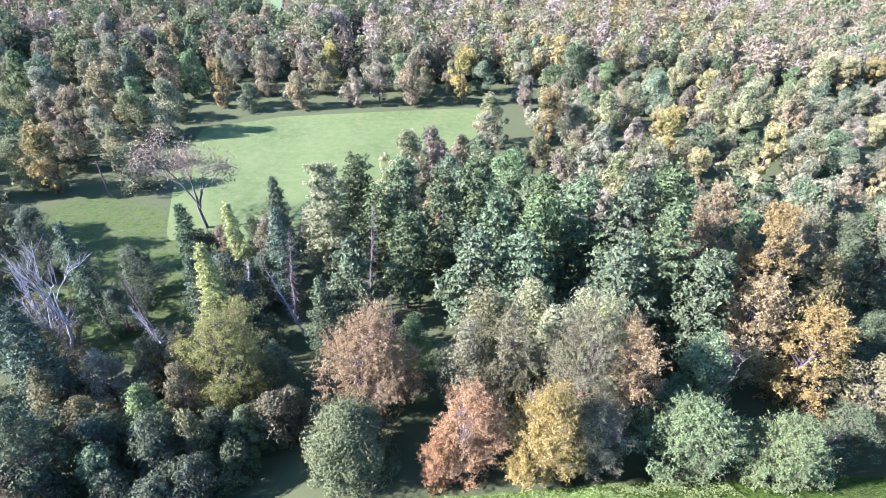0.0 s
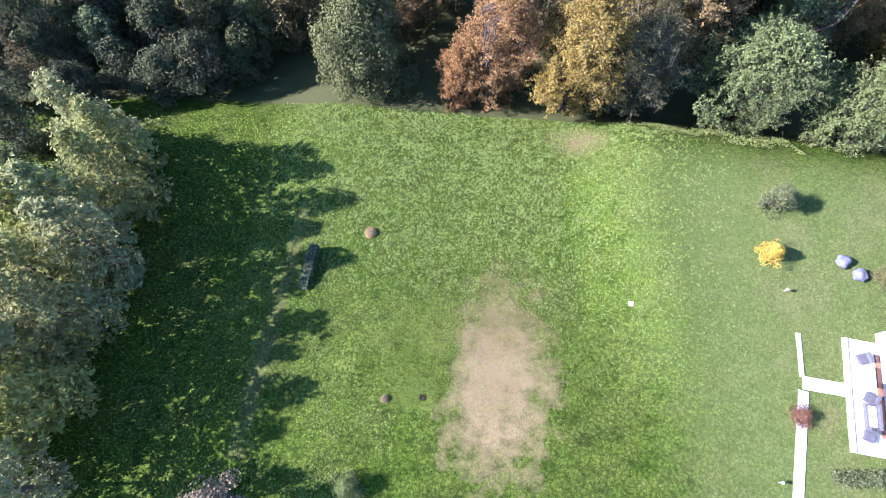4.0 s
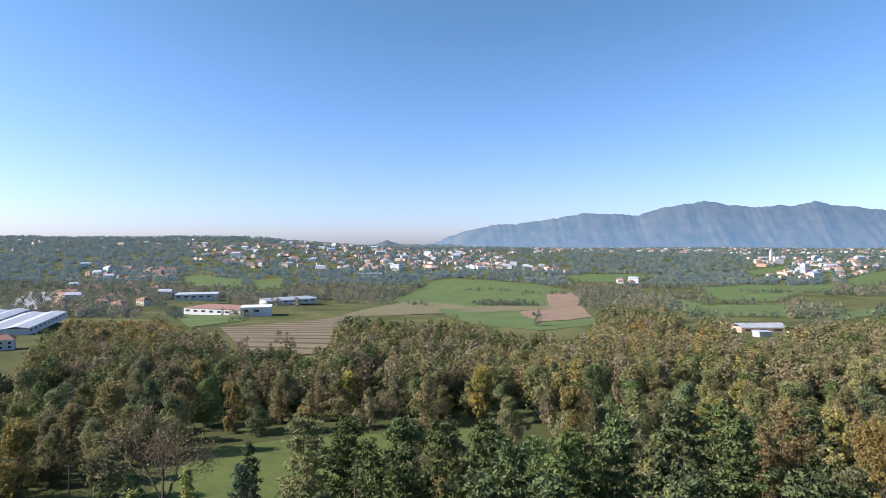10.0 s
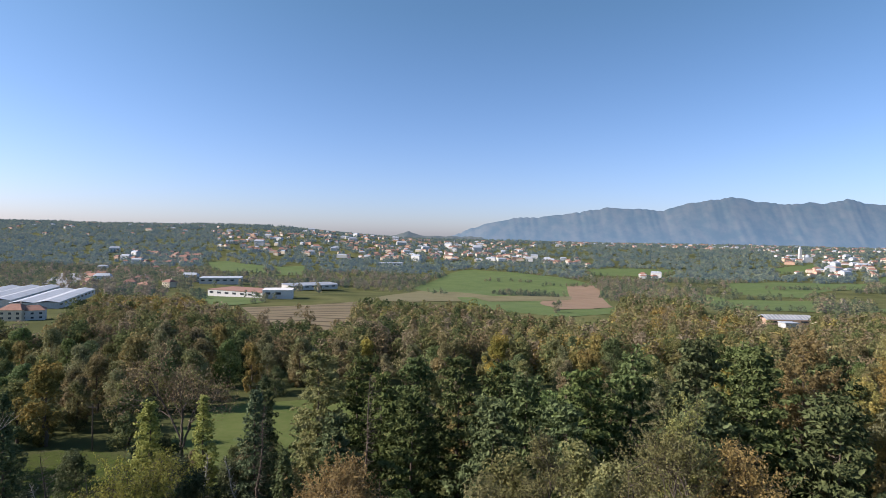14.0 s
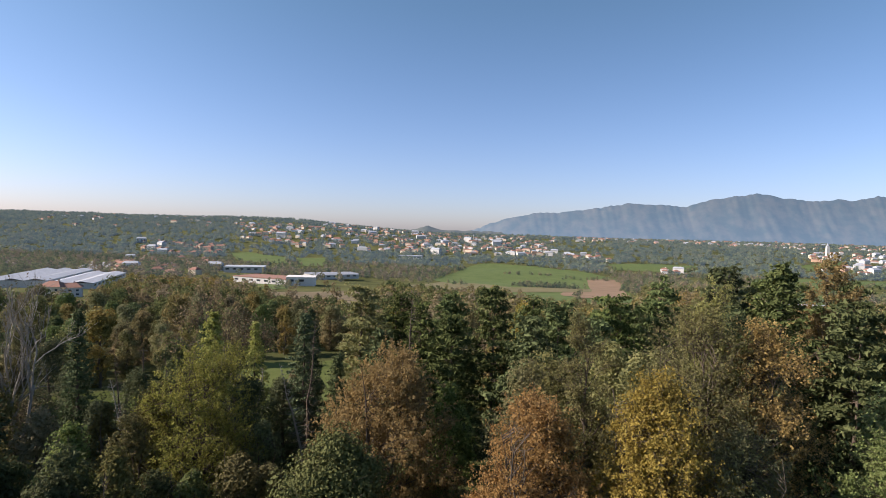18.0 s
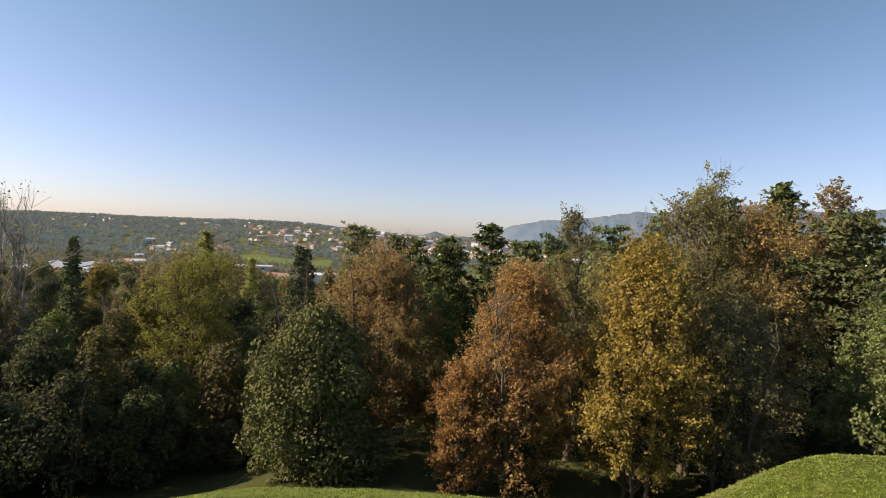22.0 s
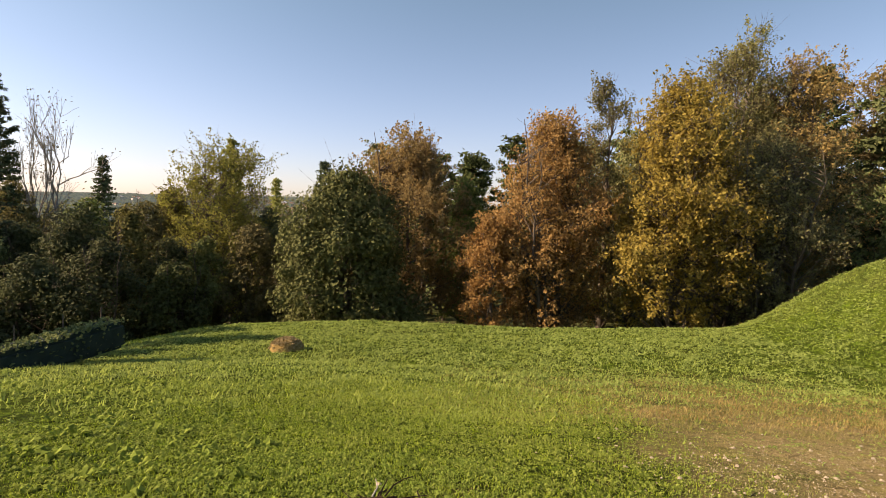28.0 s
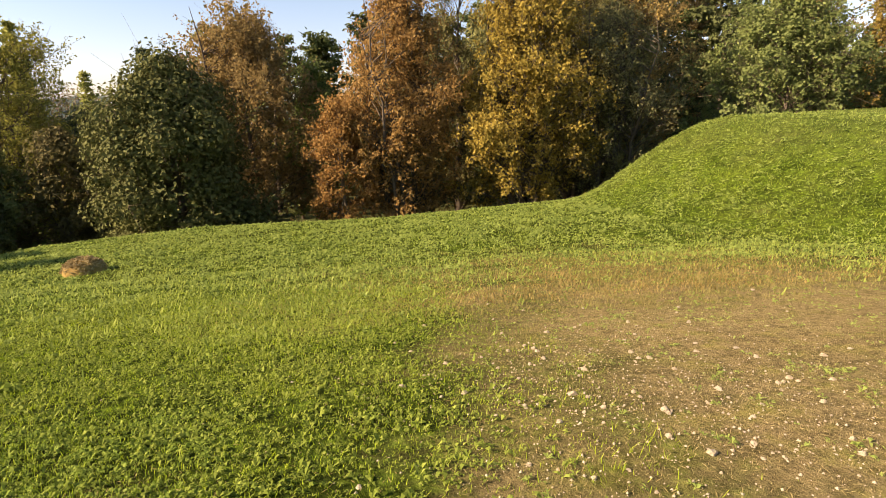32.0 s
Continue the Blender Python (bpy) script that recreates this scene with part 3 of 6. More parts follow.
def bare_meshes(h, r, seed, mat, bark="bark", levels=4, haze_leaves=1500, leaf=0.1):
    """A tree that has lost nearly all its leaves: forked limbs down to fine twigs."""
    rng = np.random.default_rng(seed)
    lines, tips = [], []

    def grow(a, d, length, w, level):
        b = a + d * length
        lines.append((bend(a, b, rng, 0.07, 4), np.linspace(w, w * 0.6, 4)))
        if level == 0:
            tips.append(b)
            return
        for _ in range(3 if level > 1 else 4):
            nd = d + rng.normal(size=3) * 0.42 + np.array([0, 0, 0.12])
            nd[:2] *= r / (0.38 * h)
            nd /= np.linalg.norm(nd)
            grow(a + (b - a) * rng.uniform(0.6, 1.0), nd, length * rng.uniform(0.58, 0.82), w * 0.55, level - 1)

    grow(np.array([0, 0, -0.3]), np.array([rng.normal() * 0.05, rng.normal() * 0.05, 1.0]), h * 0.34, 0.016 * h + 0.03, levels)
    wood = mesh_of("trunk", *tubes(lines, 4), bark, flat=False)
    tips = np.array(tips)
    p = tips[rng.integers(len(tips), size=haze_leaves)] + rng.normal(size=(haze_leaves, 3)) * (0.045 if haze_leaves > 1000 else 0.015) * h
    return wood, mesh_of("crown", *leaves(p, leaf, rng, 2.4), mat)


def tree(name, x, y, meshes, label, category="tree", group="", turn=0.0, sink=0.0):
    ob = thing(name, x, y, float(height(x, y)) - sink, label, category, group, turn)
    part("trunk", meshes[0], None, ob)
    if meshes[1] is not None:
        part("crown", meshes[1], None, ob)
    return ob


# ---------------------------------------------------------------- the lie of the land
PROFILE_Y = (-60, -14, -6, -3, -1.5, 2.5, 10, 17, 20, 22, 25, 29, 45, 70, 100, 170, 300, 480, 750, 1140, 1600, 2000, 2600, 3200, 3800, 4900)
PROFILE_Z = (3.2, 2.9, 2.5, 2.1, 1.85, 1.0, -0.6, -1.25, -1.45, -2.0, -3.1, -4.5, -6.8, -9, -12.5, -17, -26, -37, -56, -74, -77, -62, -30, 3, 14, 14)


def smooth(a, b, v):
    u = np.clip((v - a) / (b - a), 0, 1)
    return u * u * (3 - 2 * u)


def lie(x, y):
    """The surface of the lawn itself, with its small humps."""
    return height(x, y) + 0.02 * np.sin(x * 2.1 + np.sin(y * 1.3)) * np.sin(y * 1.7 + 0.6 * np.sin(x))


def height(x, y):
    """The lie of the land: a garden on a spur that falls away into a wide valley."""
    x, y = np.asarray(x, float), np.asarray(y, float)
    z = np.interp(y, PROFILE_Y, PROFILE_Z)
    near = 1 - smooth(40, 90, y)
    z = z - near * 0.07 * np.clip(-x - 6, 0, 30) - near * 0.9 * smooth(-12, -20, x)
    z = z + near * 0.05 * np.clip(x - 2, 0, 8) * smooth(8, 16, y)
    shelf = smooth(9.8, 17.8, x - 0.15 * np.clip(18 - y, 0, 20)) * (1 - smooth(20, 30, y + 0.25 * np.clip(14 - x, 0, 9)))
    z = z + (np.maximum(z, 2.3 + 0.02 * np.clip(x - 14, 0, 20)) - z) * shelf
    far = smooth(60, 300, y)
    z = z + far * (2.2 * np.sin(x / 83 + 0.6) * np.sin(y / 67) + 5 * smooth(300, 1200, y) * np.sin(x / 260 + 1) * np.cos(y / 310))
    ridge = smooth(900, 2600, y) * smooth(-0.02, -0.42, x / np.maximum(y, 1))
    z = z + ridge * 0.026 * np.clip(y - 900, 0, 3400)
    return z


def inside(x, y, poly):
    x, y = np.asarray(x, float), np.asarray(y, float)
    hit = np.zeros(x.shape, bool)
    for (x0, y0), (x1, y1) in zip(poly, poly[1:] + poly[:1]):
        if y0 != y1:
            hit ^= ((y0 > y) != (y1 > y)) & (x < (x1 - x0) * (y - y0) / (y1 - y0) + x0)
    return hit


LAWN = [(-58, -8), (-56, 6), (-46, 16), (-44, 22), (-36, 26), (-21, 27), (-6, 26.6), (6, 27), (12, 27), (23, 27), (27, 27), (60, 27), (60, -60), (-58, -60)]
SLOPE = [(-56, 46), (-32, 50), (-34, 78), (-46, 92), (-72, 102), (-84, 86)]
MEADOW = [(-49, 80), (-57, 108), (-58, 132), (-37, 141), (17, 150), (22, 137), (2, 116), (-6, 100), (-37, 76)]
FIELDS = {
    "ploughed": [(-204, 504), (-160, 555), (-115, 632), (-99, 692), (-85, 490), (-75, 386), (-67, 309), (-78, 289), (-100, 286), (-135, 358)],
    "ploughed_east": [(-118, 648), (-106, 866), (-62, 1073), (-19, 1019), (57, 878), (48, 799), (-14, 740), (-60, 657)],
    "pasture": [(-100, 1093), (-60, 1349), (-27, 1626), (21, 1707), (176, 1665), (287, 1516), (340, 1342), (276, 1054), (154, 519), (127, 443), (84, 442), (34, 454), (28, 513), (-7, 867)],
    "stubble": [(251, 1283), (336, 1324), (261, 1013), (181, 642), (124, 536), (93, 515), (117, 802), (172, 840)],
    "fallow": [(20, 856), (105, 904), (194, 943), (172, 840), (106, 802), (42, 770)],
    "far_east": [(422, 1831), (617, 1967), (749, 1925), (641, 1703), (535, 1650), (394, 1634)],
    "east_lower": [(512, 1207), (454, 922), (572, 885), (410, 635), (330, 636), (330, 742)],
    "east_upper": [(695, 1451), (886, 1542), (1109, 1607), (1185, 1615), (1032, 1390), (765, 1179), (601, 958), (563, 1034), (583, 1206)],
    "east_near": [(380, 549), (586, 777), (688, 834), (616, 735), (451, 597), (337, 477)],
    "hill_east": [(1331, 1781), (1754, 2099), (1371, 1640), (1134, 1506)],
    "west_upper": [(-827, 1736), (-777, 1796), (-602, 1668), (-500, 1395), (-662, 1459)],
    "west_mid": [(-580, 1656), (-483, 1708), (-391, 1365), (-444, 1307)],
    "west_lower": [(-372, 749), (-302, 665), (-229, 636), (-211, 587), (-230, 500)],
    "clearing": [(-78, 289), (-67, 300), (-62, 262), (-68, 257)],
    "village_meadow": [(1176, 2086), (1458, 2289), (1317, 2050), (1075, 1871)],
}
# how far the near woods reach, by bearing (x over y)
WOOD_EDGE_AT = (-1.2, -0.76, -0.70, -0.52, -0.48, -0.41, -0.39, -0.20, -0.18, 0.06, 0.09, 0.27, 0.30, 0.42, 0.45, 0.53, 0.55, 0.63, 0.66, 1.2)
WOOD_EDGE = (185, 190, 400, 400, 320, 310, 238, 232, 420, 420, 325, 330, 600, 600, 430, 430, 290, 285, 400, 420)



def dryness(x, y):
    """How far the grass has dried out: the worn stony patch in the middle of the lawn."""
    d = np.hypot((x - 5.3) / 4.8, (y - 0.8) / 9.4)
    blot = np.sin(1.9 * x + 1.7 * np.sin(1.1 * y)) * np.sin(1.5 * y + 1.3 * np.sin(1.7 * x + 2)) + 0.7 * np.sin(4.1 * x + 2.2 * np.sin(3.1 * y + 1)) * np.sin(3.7 * y + 1.9 * np.sin(2.9 * x))
    return np.clip(1.4 - 1.15 * d + 0.2 * blot, 0, 1) * smooth(-0.7, 1.8, x - 0.05 * (y + 3) + 0.5 * blot) * (1 - 0.26 * smooth(0.5, 8, y + 0.8 * blot))


def open_ground(x, y):
    hit = inside(x, y, LAWN) | inside(x, y, MEADOW)
    for poly in FIELDS.values():
        hit |= inside(x, y, poly)
    return hit


def build_ground():
    ys = np.concatenate([[-400, -250, -150, -90, -60, -40], np.arange(-30, -8, 1.0), np.arange(-8, 30, 0.35), np.geomspace(30, 3900, 190)])
    us = np.linspace(-1, 1, 211)
    X = us[None] * (62 + 1.3 * np.clip(ys, 0, None) + 2.0 * np.clip(-ys, 0, None))[:, None]
    Y = np.repeat(ys[:, None], len(us), 1)
    rng = np.random.default_rng(5)
    Z = height(X, Y)
    close = (Y > -12) & (Y < 40)
    Z = np.where(close, lie(X, Y) + 0.003 * rng.normal(size=X.shape), Z)
    k = len(us)
    i = (np.arange(len(ys) - 1)[:, None] * k + np.arange(k - 1)[None]).ravel()
    me = mesh_of("ground", np.stack([X, Y, Z], -1).reshape(-1, 3), np.stack([i, i + 1, i + k + 1, i + k], 1), ground_material(), flat=False)
    lawn = np.maximum(inside(X, Y, LAWN) * 1.0, inside(X, Y, SLOPE) * 0.5)
    for _ in range(3):
        lawn[1:-1, 1:-1] = (lawn[1:-1, 1:-1] * 2 + lawn[:-2, 1:-1] + lawn[2:, 1:-1] + lawn[1:-1, :-2] + lawn[1:-1, 2:]) / 6
    for name, val in (("lawn", lawn), ("dry", np.where(Y < 30, dryness(X, Y), 0)), ("mown", 0.85 * smooth(13, 25, X + 0.12 * Y) * smooth(26, 17, Y)), ("worn", np.exp(-((X - 11.5) / 3.2) ** 2 - ((Y - 24) / 2.2) ** 2) + 0.55 * np.exp(-((X + 12.8) / 0.9) ** 2) * (Y < 14) * (Y > -8) + 0.5 * np.exp(-((X - 29.5) / 1.5) ** 2 - ((Y + 0.5) / 3) ** 2))):
        at = me.attributes.new(name, "FLOAT", "POINT")
        at.data.foreach_set("value", val.ravel().astype(np.float32))
    tagged(new("ground", me), "grassy hillside with a worn dry patch, running down to wooded country", "ground", kind="structure")


def ground_material():
    m, n, l, b = material("turf_and_litter", 0.95, 0.03)

    def attr(name):
        a = n.new("ShaderNodeAttribute")
        a.attribute_name = name
        return a.outputs["Fac"]

    def mask(name, wobble, lo, hi):
        ad = n.new("ShaderNodeMath")
        ad.operation = "ADD"
        sub = n.new("ShaderNodeMath")
        sub.operation = "MULTIPLY_ADD"
        sub.inputs[1].default_value, sub.inputs[2].default_value = wobble, -wobble / 2
        l.new(noise_of(n, l, 0.9, 6, 0.7), sub.inputs[0])
        l.new(attr(name), ad.inputs[0])
        l.new(sub.outputs[0], ad.inputs[1])
        return ramp(n, l, ad.outputs[0], ((lo, (0, 0, 0)), (hi, (1, 1, 1))))

    fine, mid, broad = noise_of(n, l, 22, 6, 0.75), noise_of(n, l, 2.5, 5), noise_of(n, l, 0.22, 4)
    cells = n.new("ShaderNodeTexVoronoi")
    cells.inputs["Scale"].default_value = 13.0
    co = n.new("ShaderNodeTexCoord")
    l.new(co.outputs["Object"], cells.inputs["Vector"])
    clump = n.new("ShaderNodeTexVoronoi")
    clump.inputs["Scale"].default_value = 3.4
    l.new(co.outputs["Object"], clump.inputs["Vector"])
    # shadows between leaves and clumps painted in: colour darkens towards cell edges
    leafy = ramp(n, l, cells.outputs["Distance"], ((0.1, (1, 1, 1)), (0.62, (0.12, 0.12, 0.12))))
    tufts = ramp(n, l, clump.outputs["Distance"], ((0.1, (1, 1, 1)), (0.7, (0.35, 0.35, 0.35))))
    turf = mixed(n, l, mid, ramp(n, l, fine, ((0.3, (0.07, 0.135, 0.014)), (0.7, (0.19, 0.31, 0.035)))), ramp(n, l, fine, ((0.3, (0.1, 0.165, 0.02)), (0.7, (0.24, 0.345, 0.048)))))
    turf = mixed(n, l, ramp(n, l, broad, ((0.42, (0, 0, 0)), (0.72, (0.7, 0.7, 0.7)))), turf, mixed(n, l, fine, (0.11, 0.14, 0.03), (0.25, 0.29, 0.075)))
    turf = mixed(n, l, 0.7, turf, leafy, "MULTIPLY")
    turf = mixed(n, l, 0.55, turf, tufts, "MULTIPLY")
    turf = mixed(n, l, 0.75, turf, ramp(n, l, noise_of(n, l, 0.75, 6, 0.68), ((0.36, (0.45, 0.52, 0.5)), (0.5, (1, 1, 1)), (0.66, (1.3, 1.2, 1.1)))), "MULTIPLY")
    lane = mixed(n, l, mid, ramp(n, l, fine, ((0.3, (0.06, 0.092, 0.02)), (0.7, (0.145, 0.19, 0.05)))), ramp(n, l, fine, ((0.3, (0.085, 0.11, 0.028)), (0.7, (0.17, 0.2, 0.066)))))
    lane = mixed(n, l, ramp(n, l, broad, ((0.45, (0, 0, 0)), (0.7, (0.6, 0.6, 0.6)))), lane, (0.16, 0.165, 0.06))
    turf = mixed(n, l, mask("mown", 0.9, 0.1, 0.95), turf, lane)
    turf = mixed(n, l, mask("worn", 0.7, 0.25, 0.9), turf, mixed(n, l, fine, (0.1, 0.08, 0.035), (0.22, 0.18, 0.085)))
    # painted shade between clumps again, over mown and worn turf too
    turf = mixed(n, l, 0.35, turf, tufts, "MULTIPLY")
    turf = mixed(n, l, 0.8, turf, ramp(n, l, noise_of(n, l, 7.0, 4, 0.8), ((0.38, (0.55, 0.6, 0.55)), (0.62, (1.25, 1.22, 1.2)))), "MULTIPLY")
    stretch = n.new("ShaderNodeMapping")
    stretch.inputs["Rotation"].default_value, stretch.inputs["Scale"].default_value = (0, 0, 0.7), (90, 22, 40)
    straws = n.new("ShaderNodeTexNoise")
    straws.inputs["Scale"].default_value, straws.inputs["Detail"].default_value = 1.0, 5.0
    l.new(co.outputs["Object"], stretch.inputs["Vector"])
    l.new(stretch.outputs[0], straws.inputs["Vector"])
    straw = straws.outputs["Fac"]
    dry = mixed(n, l, mid, ramp(n, l, straw, ((0.32, (0.1, 0.075, 0.035)), (0.68, (0.31, 0.24, 0.12)))), ramp(n, l, fine, ((0.3, (0.11, 0.085, 0.042)), (0.7, (0.33, 0.26, 0.14)))))
    dry = mixed(n, l, ramp(n, l, noise_of(n, l, 3.2, 5, 0.7), ((0.5, (0, 0, 0)), (0.68, (0.65, 0.65, 0.65)))), dry, mixed(n, l, fine, (0.12, 0.12, 0.03), (0.3, 0.29, 0.07)))
    dry = mixed(n, l, 0.75, dry, ramp(n, l, noise_of(n, l, 8.0, 5, 0.75), ((0.36, (0.5, 0.52, 0.42)), (0.5, (0.95, 0.95, 0.92)), (0.64, (1.2, 1.17, 1.12)))), "MULTIPLY")
    litter = mixed(n, l, mid, ramp(n, l, fine, ((0.3, (0.035, 0.048, 0.015)), (0.7, (0.085, 0.1, 0.036)))), ramp(n, l, fine, ((0.3, (0.045, 0.046, 0.02)), (0.7, (0.1, 0.1, 0.042)))))
    wide = ramp(n, l, noise_of(n, l, 0.012, 5, 0.65), ((0.4, (0, 0, 0)), (0.62, (1, 1, 1))))
    away = n.new("ShaderNodeMapRange")        # only out in the valley
    away.inputs[1].default_value, away.inputs[2].default_value = 170, 260
    spot = n.new("ShaderNodeSeparateXYZ")
    l.new(co.outputs["Object"], spot.inputs[0])
    l.new(spot.outputs[1], away.inputs[0])
    wide = mixed(n, l, away.outputs[0], (0, 0, 0), wide)
    litter = mixed(n, l, wide, litter, mixed(n, l, noise_of(n, l, 0.05, 4), (0.07, 0.095, 0.03), (0.16, 0.14, 0.065)))
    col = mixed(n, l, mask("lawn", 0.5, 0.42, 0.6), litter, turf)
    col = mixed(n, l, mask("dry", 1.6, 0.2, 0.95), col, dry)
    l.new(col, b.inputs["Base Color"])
    bm = n.new("ShaderNodeBump")
    bm.inputs["Strength"].default_value, bm.inputs["Distance"].default_value = 0.9, 0.05
    l.new(fine, bm.inputs["Height"])
    l.new(bm.outputs[0], b.inputs["Normal"])
    return m


def field_material(name, a, b, c, scale, rows=0.0):
    m, n, l, bs = material(name, 0.95, 0.1)
    col = mixed(n, l, ramp(n, l, noise_of(n, l, scale, 5), ((0.35, (0, 0, 0)), (0.65, (1, 1, 1)))), a, b)
    col = mixed(n, l, ramp(n, l, noise_of(n, l, scale * 9, 5, 0.7), ((0.4, (0, 0, 0)), (0.8, (0.8, 0.8, 0.8)))), col, c)
    if rows:
        w = n.new("ShaderNodeTexWave")
        w.bands_direction, w.inputs["Scale"].default_value, w.inputs["Distortion"].default_value = "Y", rows, 1.5
        co = n.new("ShaderNodeTexCoord")
        l.new(co.outputs["Object"], w.inputs["Vector"])
        col = mixed(n, l, ramp(n, l, w.outputs["Fac"], ((0.8, (0, 0, 0)), (0.95, (1, 1, 1)))), col, tuple(v * 0.45 for v in a))
    l.new(col, bs.inputs["Base Color"])
    return m


def field(name, poly, mat, label, lift=0.5, rows=26, cols=14):
    """A field that lies on the land: strips between its left and right edges."""
    ys = np.linspace(min(p[1] for p in poly) + 0.01, max(p[1] for p in poly) - 0.01, rows)
    vs = []
    for y in ys:
        xs = sorted(x0 + (x1 - x0) * (y - y0) / (y1 - y0) for (x0, y0), (x1, y1) in zip(poly, poly[1:] + poly[:1]) if (y0 > y) != (y1 > y))
        x = np.linspace(xs[0], xs[-1], cols)
        vs.append(np.stack([x, np.full(cols, y), height(x, np.full(cols, y)) + lift], 1))
    i = (np.arange(rows - 1)[:, None] * cols + np.arange(cols - 1)[None]).ravel()
    tagged(new(name, mesh_of(name, np.concatenate(vs), np.stack([i, i + 1, i + cols + 1, i + cols], 1), mat, flat=False)), label, "field", kind="structure")


build_ground()
GRASSY = field_material("field_grass", (0.07, 0.11, 0.034), (0.1, 0.14, 0.045), (0.135, 0.15, 0.065), 0.03)
MOWN = field_material("mown_meadow", (0.066, 0.09, 0.022), (0.09, 0.115, 0.03), (0.125, 0.13, 0.048), 0.06)
TILLED = field_material("tilled_soil", (0.15, 0.115, 0.072), (0.2, 0.155, 0.1), (0.16, 0.15, 0.075), 0.02, 0.012)
RED_SOIL = field_material("stubble_soil", (0.19, 0.125, 0.085), (0.25, 0.165, 0.115), (0.22, 0.19, 0.11), 0.02)
FALLOW = field_material("fallow_ground", (0.13, 0.12, 0.058), (0.17, 0.15, 0.08), (0.18, 0.165, 0.1), 0.03)
field("meadow", MEADOW, MOWN, "mown green meadow with faint wheel tracks", 0.12, 40, 30)
for key, mat, label in (("ploughed", TILLED, "brown tilled field with dark furrow lines"), ("pasture", GRASSY, "wide green pasture in the valley"), ("stubble", RED_SOIL, "reddish bare stubble field"),
                        ("east_lower", GRASSY, "green pasture among hedges"), ("east_upper", GRASSY, "green field below the village"), ("east_near", GRASSY, "small green field in the woods"),
                        ("far_east", GRASSY, "distant green field"), ("west_upper", GRASSY, "green field beside the sheds"), ("west_mid", GRASSY, "green clearing near the town"),
                        ("west_lower", GRASSY, "green verge below the white sheds"), ("hill_east", GRASSY, "green hillside field"),
                        ("ploughed_east", FALLOW, "dun fallow strip below the trees"), ("fallow", FALLOW, "pale fallow strip across the pasture"), ("clearing", GRASSY, "small green clearing below the tilled field"), ("village_meadow", GRASSY, "green meadow below the village")):
    field("field_" + key, FIELDS[key], mat, label, 0.9 if key in ("stubble", "fallow") else 0.5)

# ---------------------------------------------------------------- trees at the edge of the lawn
tree("holm_oak", -10.5, 31, broadleaf_meshes(11.8, 5.6, 11, "ilex", 0.02, 21000, 0.24, "dome", 240, spread=0.14, lump=0.1, fine=2), "dense dark evergreen holm oak at the lawn's edge")
tree("maple_tree", -8.4, 40, broadleaf_meshes(17.0, 5.6, 12, "orange", 0.12, 14000, 0.24, "column", 150, 2, spread=0.17, lump=0.38, fine=2), "orange-brown autumn maple behind the dark oak")
tree("hornbeam_tree", 3.1, 30.5, broadleaf_meshes(14.6, 3.4, 13, "brown", 0.05, 13000, 0.2, "column", 190, 5, spread=0.2, lump=0.38, fine=2), "russet hornbeam with dry brown leaves, leafy to the ground")
tree("hornbeam_tree", -0.7, 28.8, broadleaf_meshes(8.0, 2.0, 14, "brown", 0.03, 4200, 0.19, "vase", 60, 2, spread=0.22, fine=2), "small russet hornbeam, thinly leaved, at the lawn's edge")
tree("lime_tree", 10.6, 29, broadleaf_meshes(16.0, 3.6, 15, "yellow", 0.09, 13500, 0.21, "column", 190, 4, spread=0.2, lump=0.38, fine=2), "tall golden-yellow lime at the lawn's edge")
tree("oak_tree", 15.6, 36, broadleaf_meshes(20.5, 4.8, 16, "olive", 0.12, 14500, 0.2, "column", 190, 4, spread=0.19, twigs=0.6, lump=0.38, fine=2), "tall olive-brown tree with thinning leaves")
tree("ash_tree", 17.6, 36.5, broadleaf_meshes(22.6, 2.5, 17, "olive", 0.2, 5000, 0.19, "column", 70, spread=0.22, twigs=1, fine=2), "tall slender ash, thin at the tip")
tree("cherry_tree", 19.8, 35.5, broadleaf_meshes(19.6, 3.9, 18, "umber", 0.12, 12500, 0.2, "column", 170, 3, spread=0.2, lump=0.38, fine=2), "tall rusty-brown cherry beside the olive trees")
tree("willow_tree", 16.2, 30, broadleaf_meshes(13.0, 3.3, 19, "olive", 0.14, 7000, 0.18, "column", 130, 4, spread=0.2, twigs=1, fine=2), "olive-brown half-bare tree beside the golden lime")
tree("ash_tree", 7.6, 38, broadleaf_meshes(19.8, 2.4, 20, "olive", 0.1, 6500, 0.19, "column", 80, spread=0.22, twigs=1, fine=2), "slim olive ash with a bare tip")
tree("ash_tree", 3.2, 40, broadleaf_meshes(16.0, 4.4, 21, "olive", 0.1, 7000, 0.22, "egg", 80, spread=0.2), "rounded olive-green tree behind the russet hornbeam")
tree("hazel_tree", -3.5, 44, broadleaf_meshes(13.5, 3.2, 22, "green", 0.06, 6000, 0.24, "egg", 70), "dull green hazel among the pines")
tree("oak_tree", 11.5, 46, broadleaf_meshes(17.5, 5.4, 23, "olive", 0.1, 8000, 0.25, "egg", 90), "broad olive oak below the pines")
tree("oak_tree", 19.0, 43, broadleaf_meshes(18.5, 5.6, 24, "olive", 0.1, 8000, 0.25, "egg", 90), "broad olive-grey oak with fine twigs")
tree("oak_tree", 6.0, 46, broadleaf_meshes(16.5, 4.6, 35, "olive", 0.1, 7000, 0.25, "egg", 80), "olive-grey oak with a loose crown")
tree("oak_tree", 13.5, 41, broadleaf_meshes(18.0, 4.6, 36, "olive", 0.1, 7500, 0.24, "egg", 85), "broad olive oak behind the golden lime")
